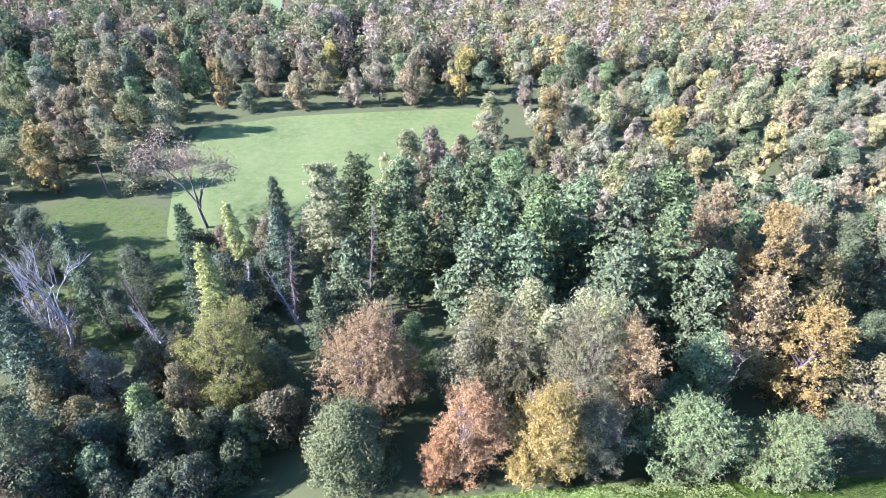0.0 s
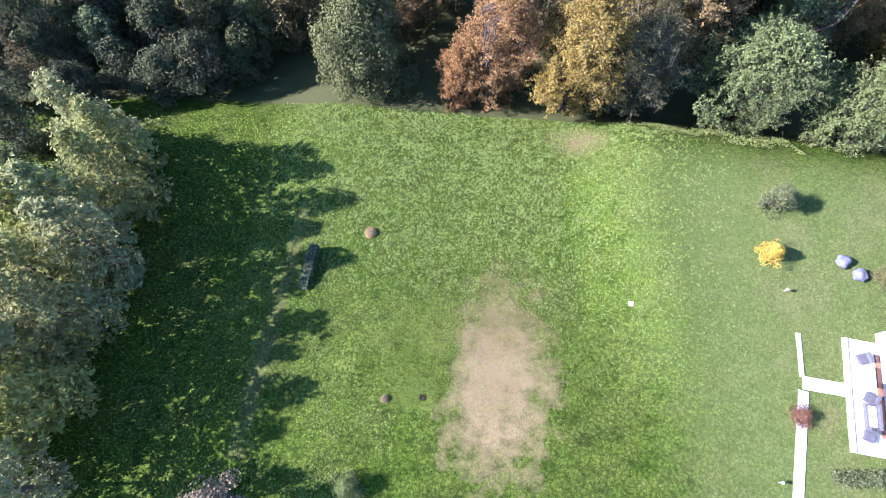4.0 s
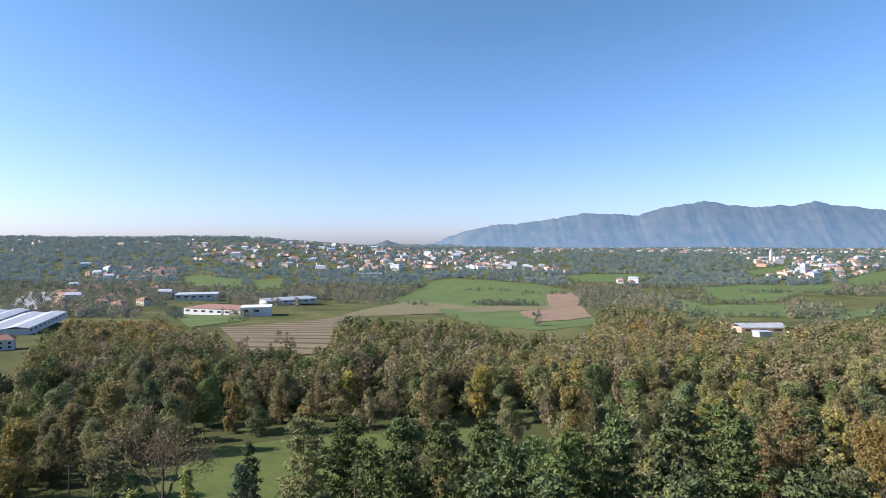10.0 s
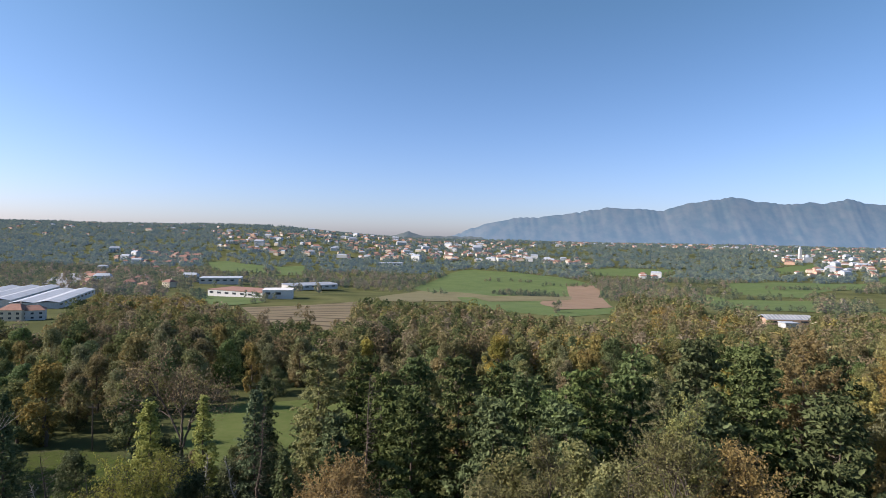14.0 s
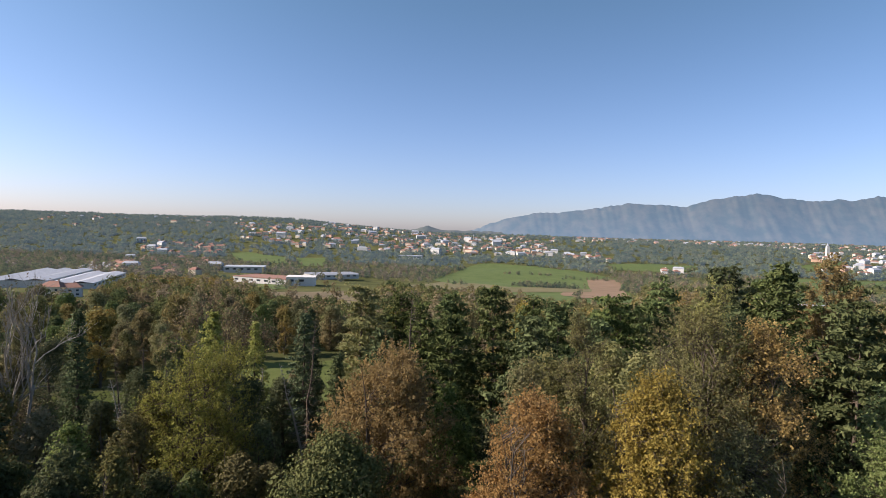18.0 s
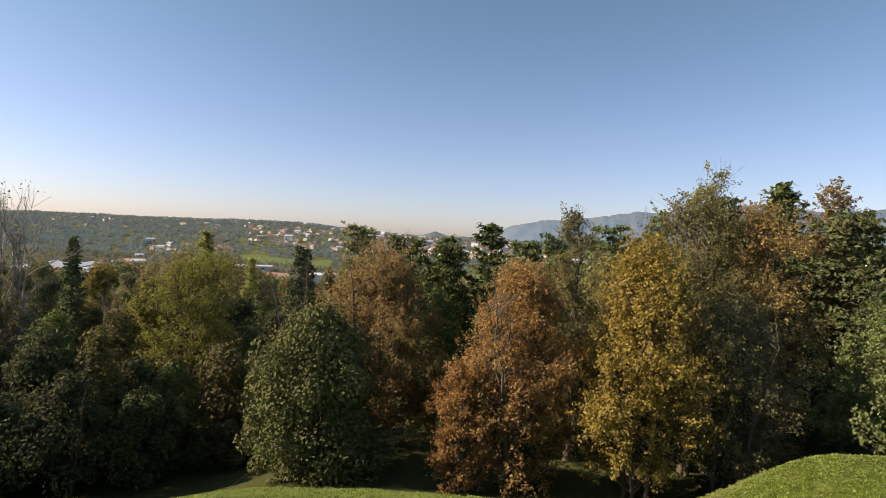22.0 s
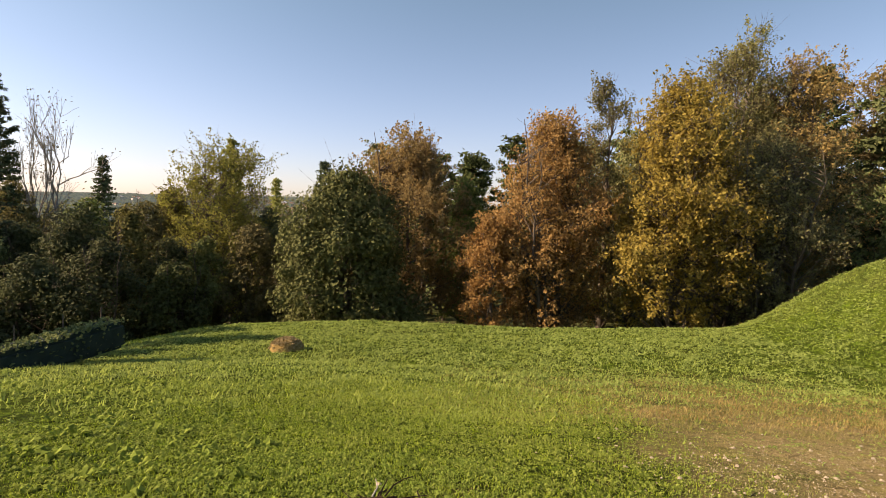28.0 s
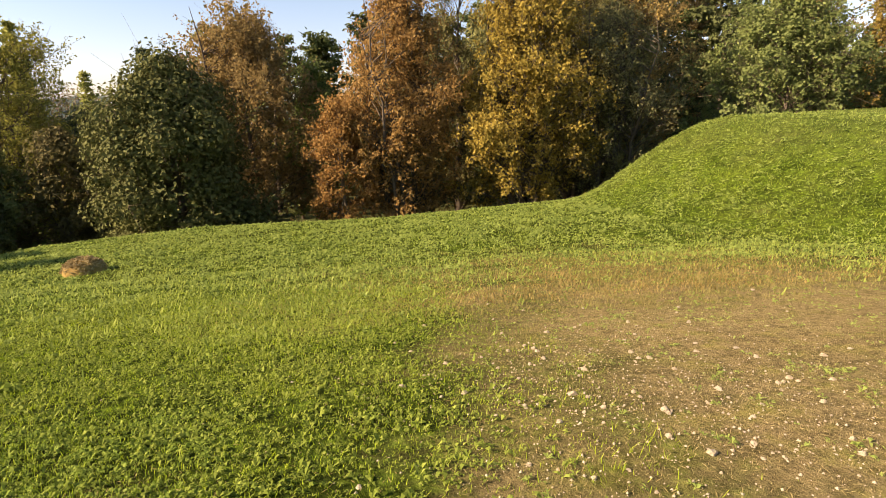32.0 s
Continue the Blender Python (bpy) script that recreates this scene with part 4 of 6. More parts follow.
tree("elm_tree", -25.7, 42, broadleaf_meshes(18.6, 4.9, 25, "elm", 0.14, 10500, 0.22, "column", 150, 4, spread=0.19, twigs=0.6, fine=2), "olive-green elm with loose ragged crown")
tree("elm_tree", -31.5, 43, broadleaf_meshes(14.8, 3.0, 26, "dull", 0.1, 5500, 0.22, "egg", 70, 2, twigs=0.6), "smaller thin elm beside the taller one")
tree("elm_tree", -19.5, 36, broadleaf_meshes(10.0, 3.2, 27, "dull", 0.04, 5500, 0.22, "egg", 70, 2), "low olive shrubby elm in the shade of the edge")
tree("robinia_tree", 26.9, 29.5, broadleaf_meshes(13.0, 5.4, 28, "locust", 0.05, 14000, 0.23, "egg", 170, 3, spread=0.15, lump=0.3, fine=2), "broad light-green locust tree on the bank")
tree("robinia_tree", 36.5, 27, broadleaf_meshes(11.0, 4.4, 29, "locust", 0.05, 10000, 0.23, "egg", 130, 3, spread=0.16, lump=0.3, fine=2), "smaller light-green locust tree beside the garden")
tree("robinia_tree", 31.5, 38, broadleaf_meshes(15.5, 4.2, 30, "locust", 0.08, 8000, 0.24, "egg", 90, 2, twigs=0.6), "pale green locust with a thin airy crown")
tree("chestnut_tree", 39.5, 44, broadleaf_meshes(19.5, 5.0, 31, "yellow", 0.08, 10000, 0.27, "egg", 110, fine=2), "tall golden-orange chestnut beside dark pines")
tree("chestnut_tree", 46.0, 40, broadleaf_meshes(18.0, 5.0, 32, "yellow", 0.08, 9000, 0.27, "egg", 100, fine=2), "orange-brown chestnut at the garden's corner")
tree("chestnut_tree", 37.0, 56, broadleaf_meshes(26.5, 3.6, 33, "yellow", 0.15, 8000, 0.3, "egg", 90, fine=2), "tall yellow-green chestnut above the pines")
tree("chestnut_tree", 45.0, 53, broadleaf_meshes(25.0, 4.2, 34, "yellow", 0.15, 8000, 0.3, "egg", 90, fine=2), "tall bronze chestnut above the pines")

# the dark scrub under the western edge
for k, (x, y, h, r, mat) in enumerate(((-28, 33, 11, 2.8, "dull"), (-34, 36, 12.5, 3.0, "green"), (-40, 35, 12, 3.0, "dull"), (-23, 35, 9, 2.4, "green"), (-46, 39, 13, 3.3, "dull"),
                                       (-37, 30, 9.5, 2.8, "green"), (-44, 28, 10, 3.2, "dull"), (-31, 39, 13, 2.6, "dull"), (-21, 44, 11, 2.8, "green"), (-36, 43, 13.5, 2.6, "dull"), (-52, 35, 12, 3.2, "green"), (-18, 38, 8.5, 2.2, "dull"))):
    tree("hazel_tree", x, y, broadleaf_meshes(h, r, 60 + k, mat, 0.08, 4600, 0.22, "egg", 64, 3, twigs=0.4), "tall tangled hazel in the shade under the spruces" if mat == "green" else "thin olive hazel with many stems under the spruces", "tree")

# ---------------------------------------------------------------- pines and spruces behind
PINES = (("white_pine", -17.0, 69, 22.3, 4.0, "larch", 0.12, 101), ("white_pine", 1.1, 66, 22.4, 4.2, "pine", 0.12, 102), ("white_pine", 27.8, 60, 25.4, 5.0, "pine", 0.1, 103),
         ("white_pine", 30.0, 52, 25.2, 4.6, "pine", 0.08, 104), ("spruce_tree", -22.9, 62, 19.8, 2.9, "spruce", 0.12, 105), ("spruce_tree", -30.0, 52, 21.2, 3.4, "larch", 0.1, 106),
         ("white_pine", 9.0, 62, 20.5, 4.2, "pine", 0.12, 107), ("white_pine", 15.5, 60, 21.5, 4.3, "pine", 0.1, 108), ("white_pine", 21.5, 63, 23.5, 4.4, "pine", 0.1, 109),
         ("white_pine", -8.5, 66, 20.0, 3.4, "pine", 0.15, 110), ("white_pine", -4.0, 60, 19.0, 3.4, "pine", 0.12, 111), ("white_pine", 5.0, 55, 19.0, 4.0, "pine", 0.1, 112),
         ("white_pine", 12.0, 54, 19.0, 4.0, "pine", 0.1, 113), ("white_pine", 24.0, 50, 21.0, 4.4, "pine", 0.08, 114), ("white_pine", 33.5, 46, 22.0, 4.6, "pine", 0.06, 115),
         ("white_pine", -12.0, 56, 17.0, 2.8, "pine", 0.1, 116), ("spruce_tree", -15.5, 50, 16.0, 2.4, "pine", 0.1, 117), ("spruce_tree", -50.2, 58, 20.2, 2.2, "spruce", 0.25, 118),
         ("spruce_tree", -47.6, 41, 25.2, 3.6, "spruce", 0.12, 119), ("white_pine", 35.0, 64, 25.0, 4.5, "pine", 0.12, 120), ("white_pine", 43.0, 62, 24.0, 4.4, "pine", 0.12, 121),
         ("spruce_tree", -38.0, 66, 18.0, 2.6, "spruce", 0.2, 122), ("spruce_tree", -34.5, 57, 15.0, 2.2, "spruce", 0.2, 123), ("white_pine", 18.0, 70, 20.0, 3.8, "pine", 0.15, 124), ("white_pine", -12.5, 74, 21.0, 3.6, "pine", 0.12, 125), ("white_pine", -5.0, 73, 21.0, 3.8, "pine", 0.12, 126),
         ("spruce_tree", -25.0, 71, 19.5, 2.8, "spruce", 0.12, 127), ("spruce_tree", -31.0, 66, 18.0, 2.6, "larch", 0.12, 128), ("white_pine", 7.0, 74, 21.0, 3.8, "pine", 0.12, 129))
for name, x, y, h, r, mat, base, seed in PINES:
    pine = name == "white_pine"
    label = {"pine": "tall blue-green pine with layered boughs", "larch": "fresh yellow-green conifer with layered boughs", "spruce": "dark narrow spruce with thin boughs"}[mat]
    tree(name, x, y, conifer_meshes(h, r * (1.18 if pine else 1.1), seed, mat, base, 0.72 if pine else 0.5, 1.15 if pine else 0.75, 6, 9 if pine else 8, 0.5 if pine else 0.8, 0.0 if pine else 0.22, ragged=0.3 if pine else 0.2), label, "conifer")

# dead and dying ones
for k, (x, y, h, r, lean) in enumerate(((-9.8, 60, 21, 2.2, 3), (-19.5, 55, 15, 1.6, -14), (-24.5, 49, 12.5, 1.5, -10), (-33.5, 49, 13, 1.6, -13), (-38.5, 52, 15, 1.6, -15), (-42.5, 56, 16, 1.8, -10),
                                        (-6.0, 50, 12, 1.8, 4), (-29.0, 60, 14, 1.5, -12), (-21.5, 58, 19, 1.9, -4), (-13.0, 46, 9, 1.6, 12))):
    ob = tree("dead_spruce", x, y, conifer_meshes(h, r, 140 + k, "rust", 0.1, 0.4, 0.5, 5, 5 if k in (0, 8) else 2, 0.6, 0.2, "pale_bark" if k % 3 == 1 else "bark", 0.25, 2.5), "dead spruce with bare grey branches and few rusty needles", "conifer")
    ob.matrix_basis = pose(x, y, float(height(x, y)), 0, lean, 20 * k)
for k, (x, y, h, r, bark) in enumerate(((-42.6, 84, 22.0, 8.5, "bark"), (-48.5, 46, 24.5, 5.0, "pale_bark"), (-50.0, 47, 14.0, 4.2, "bark"), (-55.0, 52, 13.0, 4.0, "bark"))):
    tree("bare_tree", x, y, bare_meshes(h, r, 160 + k, "grey" if k else "rust", bark, 5 if k < 2 else 4, 3600 if k == 0 else 500 if k == 1 else 2200, 0.17 if k == 0 else 0.11), ("large bare walnut standing alone by the meadow", "tall leafless birch beside a dark spruce", "bare grey thicket tree", "bare grey thicket tree")[k])

# larches west of the lawn; their shadows lie across it
for k, (x, y, h, r) in enumerate(((-27.5, 12, 13.5, 3.0), (-26.5, 6, 13, 3.2), (-26.5, 0.5, 12.5, 3.3), (-26.0, -5, 12.5, 3.2), (-25.5, -11, 12.5, 3.4), (-31.5, 17, 13, 3.0), (-33, 8, 14, 3.2), (-32, -3, 14, 3.2), (-28.5, 15.5, 12, 3.0), (-29.5, 9, 13, 3.1), (-29, 3.2, 13, 3.1), (-28.5, -2.4, 13, 3.0), (-28, -8, 13, 3.1))):
    tree("larch_tree", x, y, conifer_meshes(h, r, 180 + k, "larch", 0.05, 0.5, 0.8, 6, 7, 0.6, 0.12), "pale green larch standing west of the lawn", "conifer", "larches west of the lawn", turn=40 * k)
    if k % 2 == 0:
        tree("hazel_shrub", x - 4, y + 2.5, broadleaf_meshes(6.5, 3.0, 190 + k, "green", 0.03, 3000, 0.26, "dome", 50, 3), "shaded hazel scrub under the larches", "shrub")

# the shaded thicket in the lawn's far western corner
for k, (h, r, mat) in enumerate(((8.5, 3.0, "shade"), (10, 2.8, "shade"), (7.5, 3.2, "shade"))):
    first_one = tree("thicket_tree", (-27, -31, -35.5)[k], (29, 31, 28.5)[k], broadleaf_meshes(h, r, 80 + k, mat, 0.04, 5200, 0.2, "egg", 60, 3, twigs=0.4), ("dark leafy thicket tree in the lawn's corner", "tall olive thicket tree in the lawn's corner", "low spreading thicket tree in the lawn's corner")[k], "tree", "thicket by the lawn")
    for i, (x, y) in enumerate(((-38, 24), (-42, 28), (-23.5, 31.5), (-33.5, 33.5), (-46, 23), (-41, 18), (-45, 12), (-40, 8), (-44, 2), (-50, 29), (-38.5, 33), (-42, -6), (-36, -14), (-26, 35), (-30.5, 27))):
        if i % 3 == k:
            s = 0.85 + 0.05 * ((i * 7) % 6)
            copy_thing(first_one, pose(x, y, float(height(x, y)), 0, 0, 67 * i) @ Matrix.Diagonal((s, s, s, 1)))

# ---------------------------------------------------------------- woods round the meadow
rng = np.random.default_rng(7)
MODELS = []
for k, (h, r, mat, kind) in enumerate(((13, 4.6, "far_green", "egg"), (14, 4.4, "far_olive", "egg"), (12, 4.2, "far_brown", "egg"), (15, 3.6, "far_gold", "column"), (13, 4.8, "far_olive", "dome"), (11, 4.6, "far_green", "dome"), (14, 3.6, "far_brown", "column"))):
    MODELS.append((h, broadleaf_meshes(h, r, 200 + k, mat, 0.04, 6200, 0.36, kind, 46, spread=0.2, fine=False)))
for k, (h, r, mat, kind) in enumerate(((13, 4.4, "shade", "egg"), (14, 4.2, "dull", "egg"), (12.5, 4.2, "shade", "dome"), (13, 3.8, "grey", "egg"))):
    MODELS.append((h, broadleaf_meshes(h, r, 210 + k, mat, 0.04, 8200, 0.25, kind, 84, spread=0.17, fine=False)))
WOOD_LABELS = {0: "green broadleaf tree in the wood by the meadow", 1: "olive autumn tree in the wood by the meadow", 2: "brown autumn tree in the wood by the meadow", 3: "golden poplar in the wood by the meadow",
               4: "spreading olive tree in the wood", 5: "spreading green tree in the wood", 6: "slim brown tree in the wood", 7: "green leafy tree at the garden's edge", 8: "olive autumn tree at the garden's edge", 9: "spreading olive tree at the garden's edge", 10: "grey-brown half-bare tree at the garden's edge"}
made = {}
count = 0
spots = []
for _ in range(9000):
    y = rng.uniform(72, 185)
    x = rng.uniform(-0.92, 0.98) * (y + 14)
    grow = [(px, py) for px, py in ((-5, -4), (5, -4), (0, 5), (0, 0))]
    if any(bool(open_ground(x + a, y + b)) for a, b in grow) or bool(inside(x, y, SLOPE)) or (y < 80 and -34 < x < 50) or math.hypot(x + 42.6, y - 84) < 9 or (y < 104 and -80 < x < -40 and y < 60 - 0.55 * x - 16):
        continue
    gap = 5.2 + 0.012 * y
    if any((x - a) ** 2 + (y - b) ** 2 < gap * gap for a, b in spots[-900:]):
        continue
    spots.append((x, y))
    if len(spots) >= 260:
        break
fill = []
for _ in range(3000):
    side = rng.uniform()
    west = side < 0.62
    x, y = (rng.uniform(-88, -24), rng.uniform(30, 80)) if side < 0.4 else (rng.uniform(-80, -36), rng.uniform(-25, 32)) if west else (rng.uniform(47, 112), rng.uniform(22, 82))
    if any((x - a) ** 2 + (y - b) ** 2 < (5.5 if west else 4.8) ** 2 for a, b in fill) or (y > 66 and -62 < x < -30) or (-62 < x < -30 and 44 < y < 60 and rng.uniform() < 0.6) or (west and x > -30 and y < 46):
        continue
    if math.hypot(x + 42.6, y - 84) < 12 or (x < 60 and y < 28) or (bool(inside(x, y, SLOPE)) and rng.uniform() < 0.55):
        continue
    fill.append((x, y))
    if len(fill) >= 104:
        break
spots += fill
spots += [(-36, 74), (-31.5, 77), (-26.5, 76), (-22, 80), (-29, 83), (-40, 71), (-34, 70), (-19, 77)]
for x, y in sorted(spots, key=lambda p: p[1]):
    k = int(rng.choice(7, p=(0.2, 0.22, 0.16, 0.08, 0.16, 0.1, 0.08)))
    if y < 72:
        k = 7 + int(rng.choice(4, p=(0.45, 0.1, 0.33, 0.12) if x < 0 else (0.33, 0.3, 0.22, 0.15)))
    s = rng.uniform(0.75, 1.15) * (0.98 if y < 80 and x < 0 else 1.1 if y < 82 else 1.0)
    if -41 < x < -18 and 69 < y < 84:         # low half-bare growth along the meadow's foot
        k, s = (10, 8, 10, 7)[int(abs(x)) % 4], 0.62 + 0.02 * (int(y) % 7)
    m = pose(x, y, float(height(x, y)), 0, 0, rng.uniform(0, 360)) @ Matrix.Diagonal((s, s, s * rng.uniform(0.85, 1.15), 1))
    if k not in made:
        made[k] = tree("woodland_tree", x, y, MODELS[k][1], WOOD_LABELS[k], group="woods round the meadow")
        made[k].matrix_basis = m
        made[k].scale = (1, 1, 1)
        made[k].matrix_basis = pose(x, y, float(height(x, y)), 0, 0, rng.uniform(0, 360))
    else:
        copy_thing(made[k], m)


def tone_material(name, air=0.0, even=0.0):
    """Far woods: every tree has its own autumn colour, every clump its own shade."""
    m, n, l, b = material(name, 0.8, 0.03)
    at = n.new("ShaderNodeAttribute")
    at.attribute_name = "tone"
    g = n.new("ShaderNodeNewGeometry")
    col = ramp(n, l, at.outputs["Fac"], ((0.0, (0.065, 0.09, 0.04)), (0.2, (0.125, 0.145, 0.06)), (0.42, (0.18, 0.172, 0.075)), (0.58, (0.2, 0.155, 0.085)), (0.72, (0.24, 0.2, 0.14)), (0.86, (0.24, 0.21, 0.07)), (1.0, (0.28, 0.185, 0.065))))
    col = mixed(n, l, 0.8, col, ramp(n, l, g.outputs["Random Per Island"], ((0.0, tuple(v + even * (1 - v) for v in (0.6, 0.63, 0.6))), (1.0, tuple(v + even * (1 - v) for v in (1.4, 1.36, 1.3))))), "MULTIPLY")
    l.new(col, b.inputs["Base Color"])
    t = n.new("ShaderNodeBsdfTranslucent")
    l.new(col, t.inputs["Color"])
    mx = n.new("ShaderNodeMixShader")
    mx.inputs[0].default_value = 0.3
    for a, i in ((b, 1), (t, 2)):
        l.new(a.outputs[0], mx.inputs[i])
    l.new(mx.outputs[0], n["Material Output"].inputs["Surface"])
    if air:                                   # haze of the distance put into the leaves as bluish emission
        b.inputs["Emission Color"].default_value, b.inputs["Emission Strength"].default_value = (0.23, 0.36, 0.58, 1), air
    return m


TONE_NEAR, TONE_MID, TONE_FAR = tone_material("valley_foliage"), tone_material("plain_foliage_haze_glow", 0.05, 0.3), tone_material("far_foliage_haze_glow", 0.15, 0.6)


def woods(name, xs, ys, hs, rs, per, leaf, mat, label, seed, knobs=9, lo=0.0, hi=1.0):
    """Far woods as one mass of foliage, tree by tree, each crown a handful of rounded clumps."""
    g = np.random.default_rng(seed)
    n = len(xs)
    zs = height(xs, ys)
    ka = np.arange(knobs) * 2.4 + g.uniform(0, 6.3, (n, 1)) + 0.4 * g.normal(size=(n, knobs))
    kv = np.clip((np.arange(knobs) + 0.5) / knobs + 0.08 * g.normal(size=(n, knobs)), 0.03, 1)
    slim = g.uniform(0.75, 1.0, (n, 1))
    kr = rs[:, None] * slim * np.sin(np.pi * np.clip(0.16 + 0.8 * kv, 0, 1)) ** 0.7 * g.uniform(0.35, 0.75, (n, knobs))
    size = rs[:, None] * slim * g.uniform(0.34, 0.58, (n, knobs))
    cen = np.stack([xs[:, None] + kr * np.cos(ka), ys[:, None] + kr * np.sin(ka), zs[:, None] + (hs[:, None] - 0.75 * size) * (0.12 + 0.88 * kv)], -1).reshape(-1, 3)
    i = np.repeat(np.arange(n * knobs), max(1, per // knobs))
    d = g.normal(size=(len(i), 3))
    d[:, 2] += 0.35
    d /= np.linalg.norm(d, axis=1)[:, None]
    p = cen[i] + d * (size.ravel()[i] * g.uniform(0.8, 1.12, len(i)))[:, None] * (1, 1, 1.1)
    vs, qs = leaves(p, leaf, g, 1.2, 0.1, None, d, 0.32)
    me = mesh_of(name, vs, qs[:, :3], mat)
    patch = 0.5 + 0.28 * np.sin(xs / 47 + 1.7 * np.sin(ys / 61)) + 0.22 * np.sin(ys / 39 + 1.3 * np.sin(xs / 53 + 1))
    tone = lo + (hi - lo) * np.clip(0.4 * patch + 0.75 * g.uniform(0, 1, n) - 0.08, 0, 1)
    at = me.attributes.new("tone", "FLOAT", "POINT")
    at.data.foreach_set("value", np.repeat(tone[i // knobs], 4).astype(np.float32))
    tagged(new(name, me), label, "woods", kind="stuff")


def scatter(n, y0, y1, spread, seed, keep):
    g = np.random.default_rng(seed)
    y = np.sqrt(g.uniform(y0 * y0, y1 * y1, n))
    x = g.uniform(-spread, spread, n) * y
    ok = keep(x, y)
    for f in ((1.0, 1.03) if y0 < 600 else (1.0, 1.05, 1.1)):
        ok &= ~open_ground(x * f, y * f)
    return x[ok], y[ok], g


BUILT = ((-282, 665, 62), (-216, 655, 40), (-245, 930, 60), (-415, 955, 60), (-350, 470, 60), (-400, 440, 60), (-405, 530, 50), (-300, 440, 40), (-300, 390, 50), (262, 440, 36), (250, 385, 30), (-565, 730, 50), (-640, 850, 50), (-720, 970, 50), (-810, 1100, 60), (-890, 1220, 60), (-255, 310, 45))


def unbuilt(x, y):
    ok = np.ones(np.shape(x), bool)
    for a, b, r in BUILT:
        ok &= (x - a) ** 2 + (y - b) ** 2 > r * r
    return ok


def within_wood(x, y):
    return unbuilt(x, y) & (y < np.interp(x / y, WOOD_EDGE_AT, WOOD_EDGE) + 14 * np.sin(x / 17))


for seed, (n, y0, y1, per, leaf, r0, r1, knobs, label) in enumerate(((1350, 172, 260, 620, 0.85, 3.4, 6.2, 14, "autumn woods of many colours on the valley side"), (1750, 260, 380, 300, 1.25, 3.6, 6.6, 11, "mixed autumn woods on the lower slope"),
                                                                     (1500, 380, 640, 150, 1.8, 4.0, 7.0, 9, "autumn woods at the valley's foot"))):
    x, y, g = scatter(n, y0, y1, 1.12, 300 + seed, within_wood)
    tall = np.interp(x / y, (-1, -0.45, -0.3, -0.19, 0.05, 0.1, 0.28, 0.31, 0.42, 0.46, 1), (13, 13, 10, 13.5, 14, 12, 12, 17, 17, 13, 13))
    woods("valley_woods", x, y, tall * g.uniform(0.75, 1.2, len(x)), g.uniform(r0, r1, len(x)), per, leaf, TONE_NEAR, label, 310 + seed, knobs)


def patchy(x, y):
    wild = (np.sin(x / 143 + 1.3 * np.sin(y / 210)) + np.sin(y / 171 + 1.1 * np.sin(x / 190 + 2)) + 0.6 * np.sin(x / 61 + y / 47)) > -0.5
    return unbuilt(x, y) & (wild | (x / y < -0.5)) & ~((y < 800) & (x / y > -0.55) & (x / y < 0.3))


def outside_town(x, y):
    t = x / y
    town = ((t > -0.46) & (t < 0.24) & (y > 1950) & (y < 3300)) | ((t > 0.55) & (t < 0.82) & (y > 1720) & (y < 2700))
    return ~town | (np.sin(x * 12.9898 + y * 78.233) > 0.1)


x, y, g = scatter(6200, 600, 1500, 1.12, 340, patchy)
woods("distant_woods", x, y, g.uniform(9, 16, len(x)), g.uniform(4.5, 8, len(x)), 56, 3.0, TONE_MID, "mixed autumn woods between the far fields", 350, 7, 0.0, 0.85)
x, y, g = scatter(15000, 1500, 3750, 1.14, 364, outside_town)
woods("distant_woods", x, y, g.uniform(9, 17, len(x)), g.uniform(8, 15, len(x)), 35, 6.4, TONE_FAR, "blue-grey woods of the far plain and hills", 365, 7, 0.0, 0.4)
# tall slim trees standing alone in front of the tilled field
lone = np.random.default_rng(369)
hx, hy = np.array([-84, -88, -72, -69, -66, -78.0]), np.array([236, 240, 243, 247, 244, 250.0])
woods("lone_trees", hx, hy, np.array([17, 15, 19, 18, 16, 13.0]), np.full(6, 2.6), 420, 0.7, TONE_NEAR, "slim yellowing poplars in front of the tilled field", 370, 12, 0.5, 0.8)

# hedgerows and lone trees along the fields
g = np.random.default_rng(371)
hx, hy = [], []
for key, poly in FIELDS.items():
    for (x0, y0), (x1, y1) in zip(poly, poly[1:] + poly[:1]):
        L = math.hypot(x1 - x0, y1 - y0)
        for u in np.arange(0, 1, 11 / L):
            if math.sin(u * L / 37 + y0) > 0.15 and (key != "pasture" or y0 + (y1 - y0) * u > 900) and key not in ("stubble", "fallow", "clearing", "ploughed", "ploughed_east"):
                hx.append(x0 + (x1 - x0) * u + g.normal() * 4)
                hy.append(y0 + (y1 - y0) * u + g.normal() * 4)
for x0, y0, x1, y1, n in ((60, 905, 175, 925, 46), (55, 935, 150, 960, 30), (190, 1250, 330, 1290, 26), (60, 1330, 180, 1360, 16), (700, 1230, 860, 1290, 40), (480, 930, 545, 940, 9)):      # the copse in the pasture and the rows behind it
    hx += list(g.uniform(x0, x1, n))
    hy += list(g.uniform(y0, y1, n))
hx += [120, 126, 128, 86, 88, -330, -320]
hy += [690, 694, 700, 478, 480, 640, 645]
hx, hy = np.array(hx), np.array(hy)
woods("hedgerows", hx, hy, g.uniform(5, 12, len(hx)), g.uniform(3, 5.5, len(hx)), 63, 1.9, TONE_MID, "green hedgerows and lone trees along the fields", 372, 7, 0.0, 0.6)

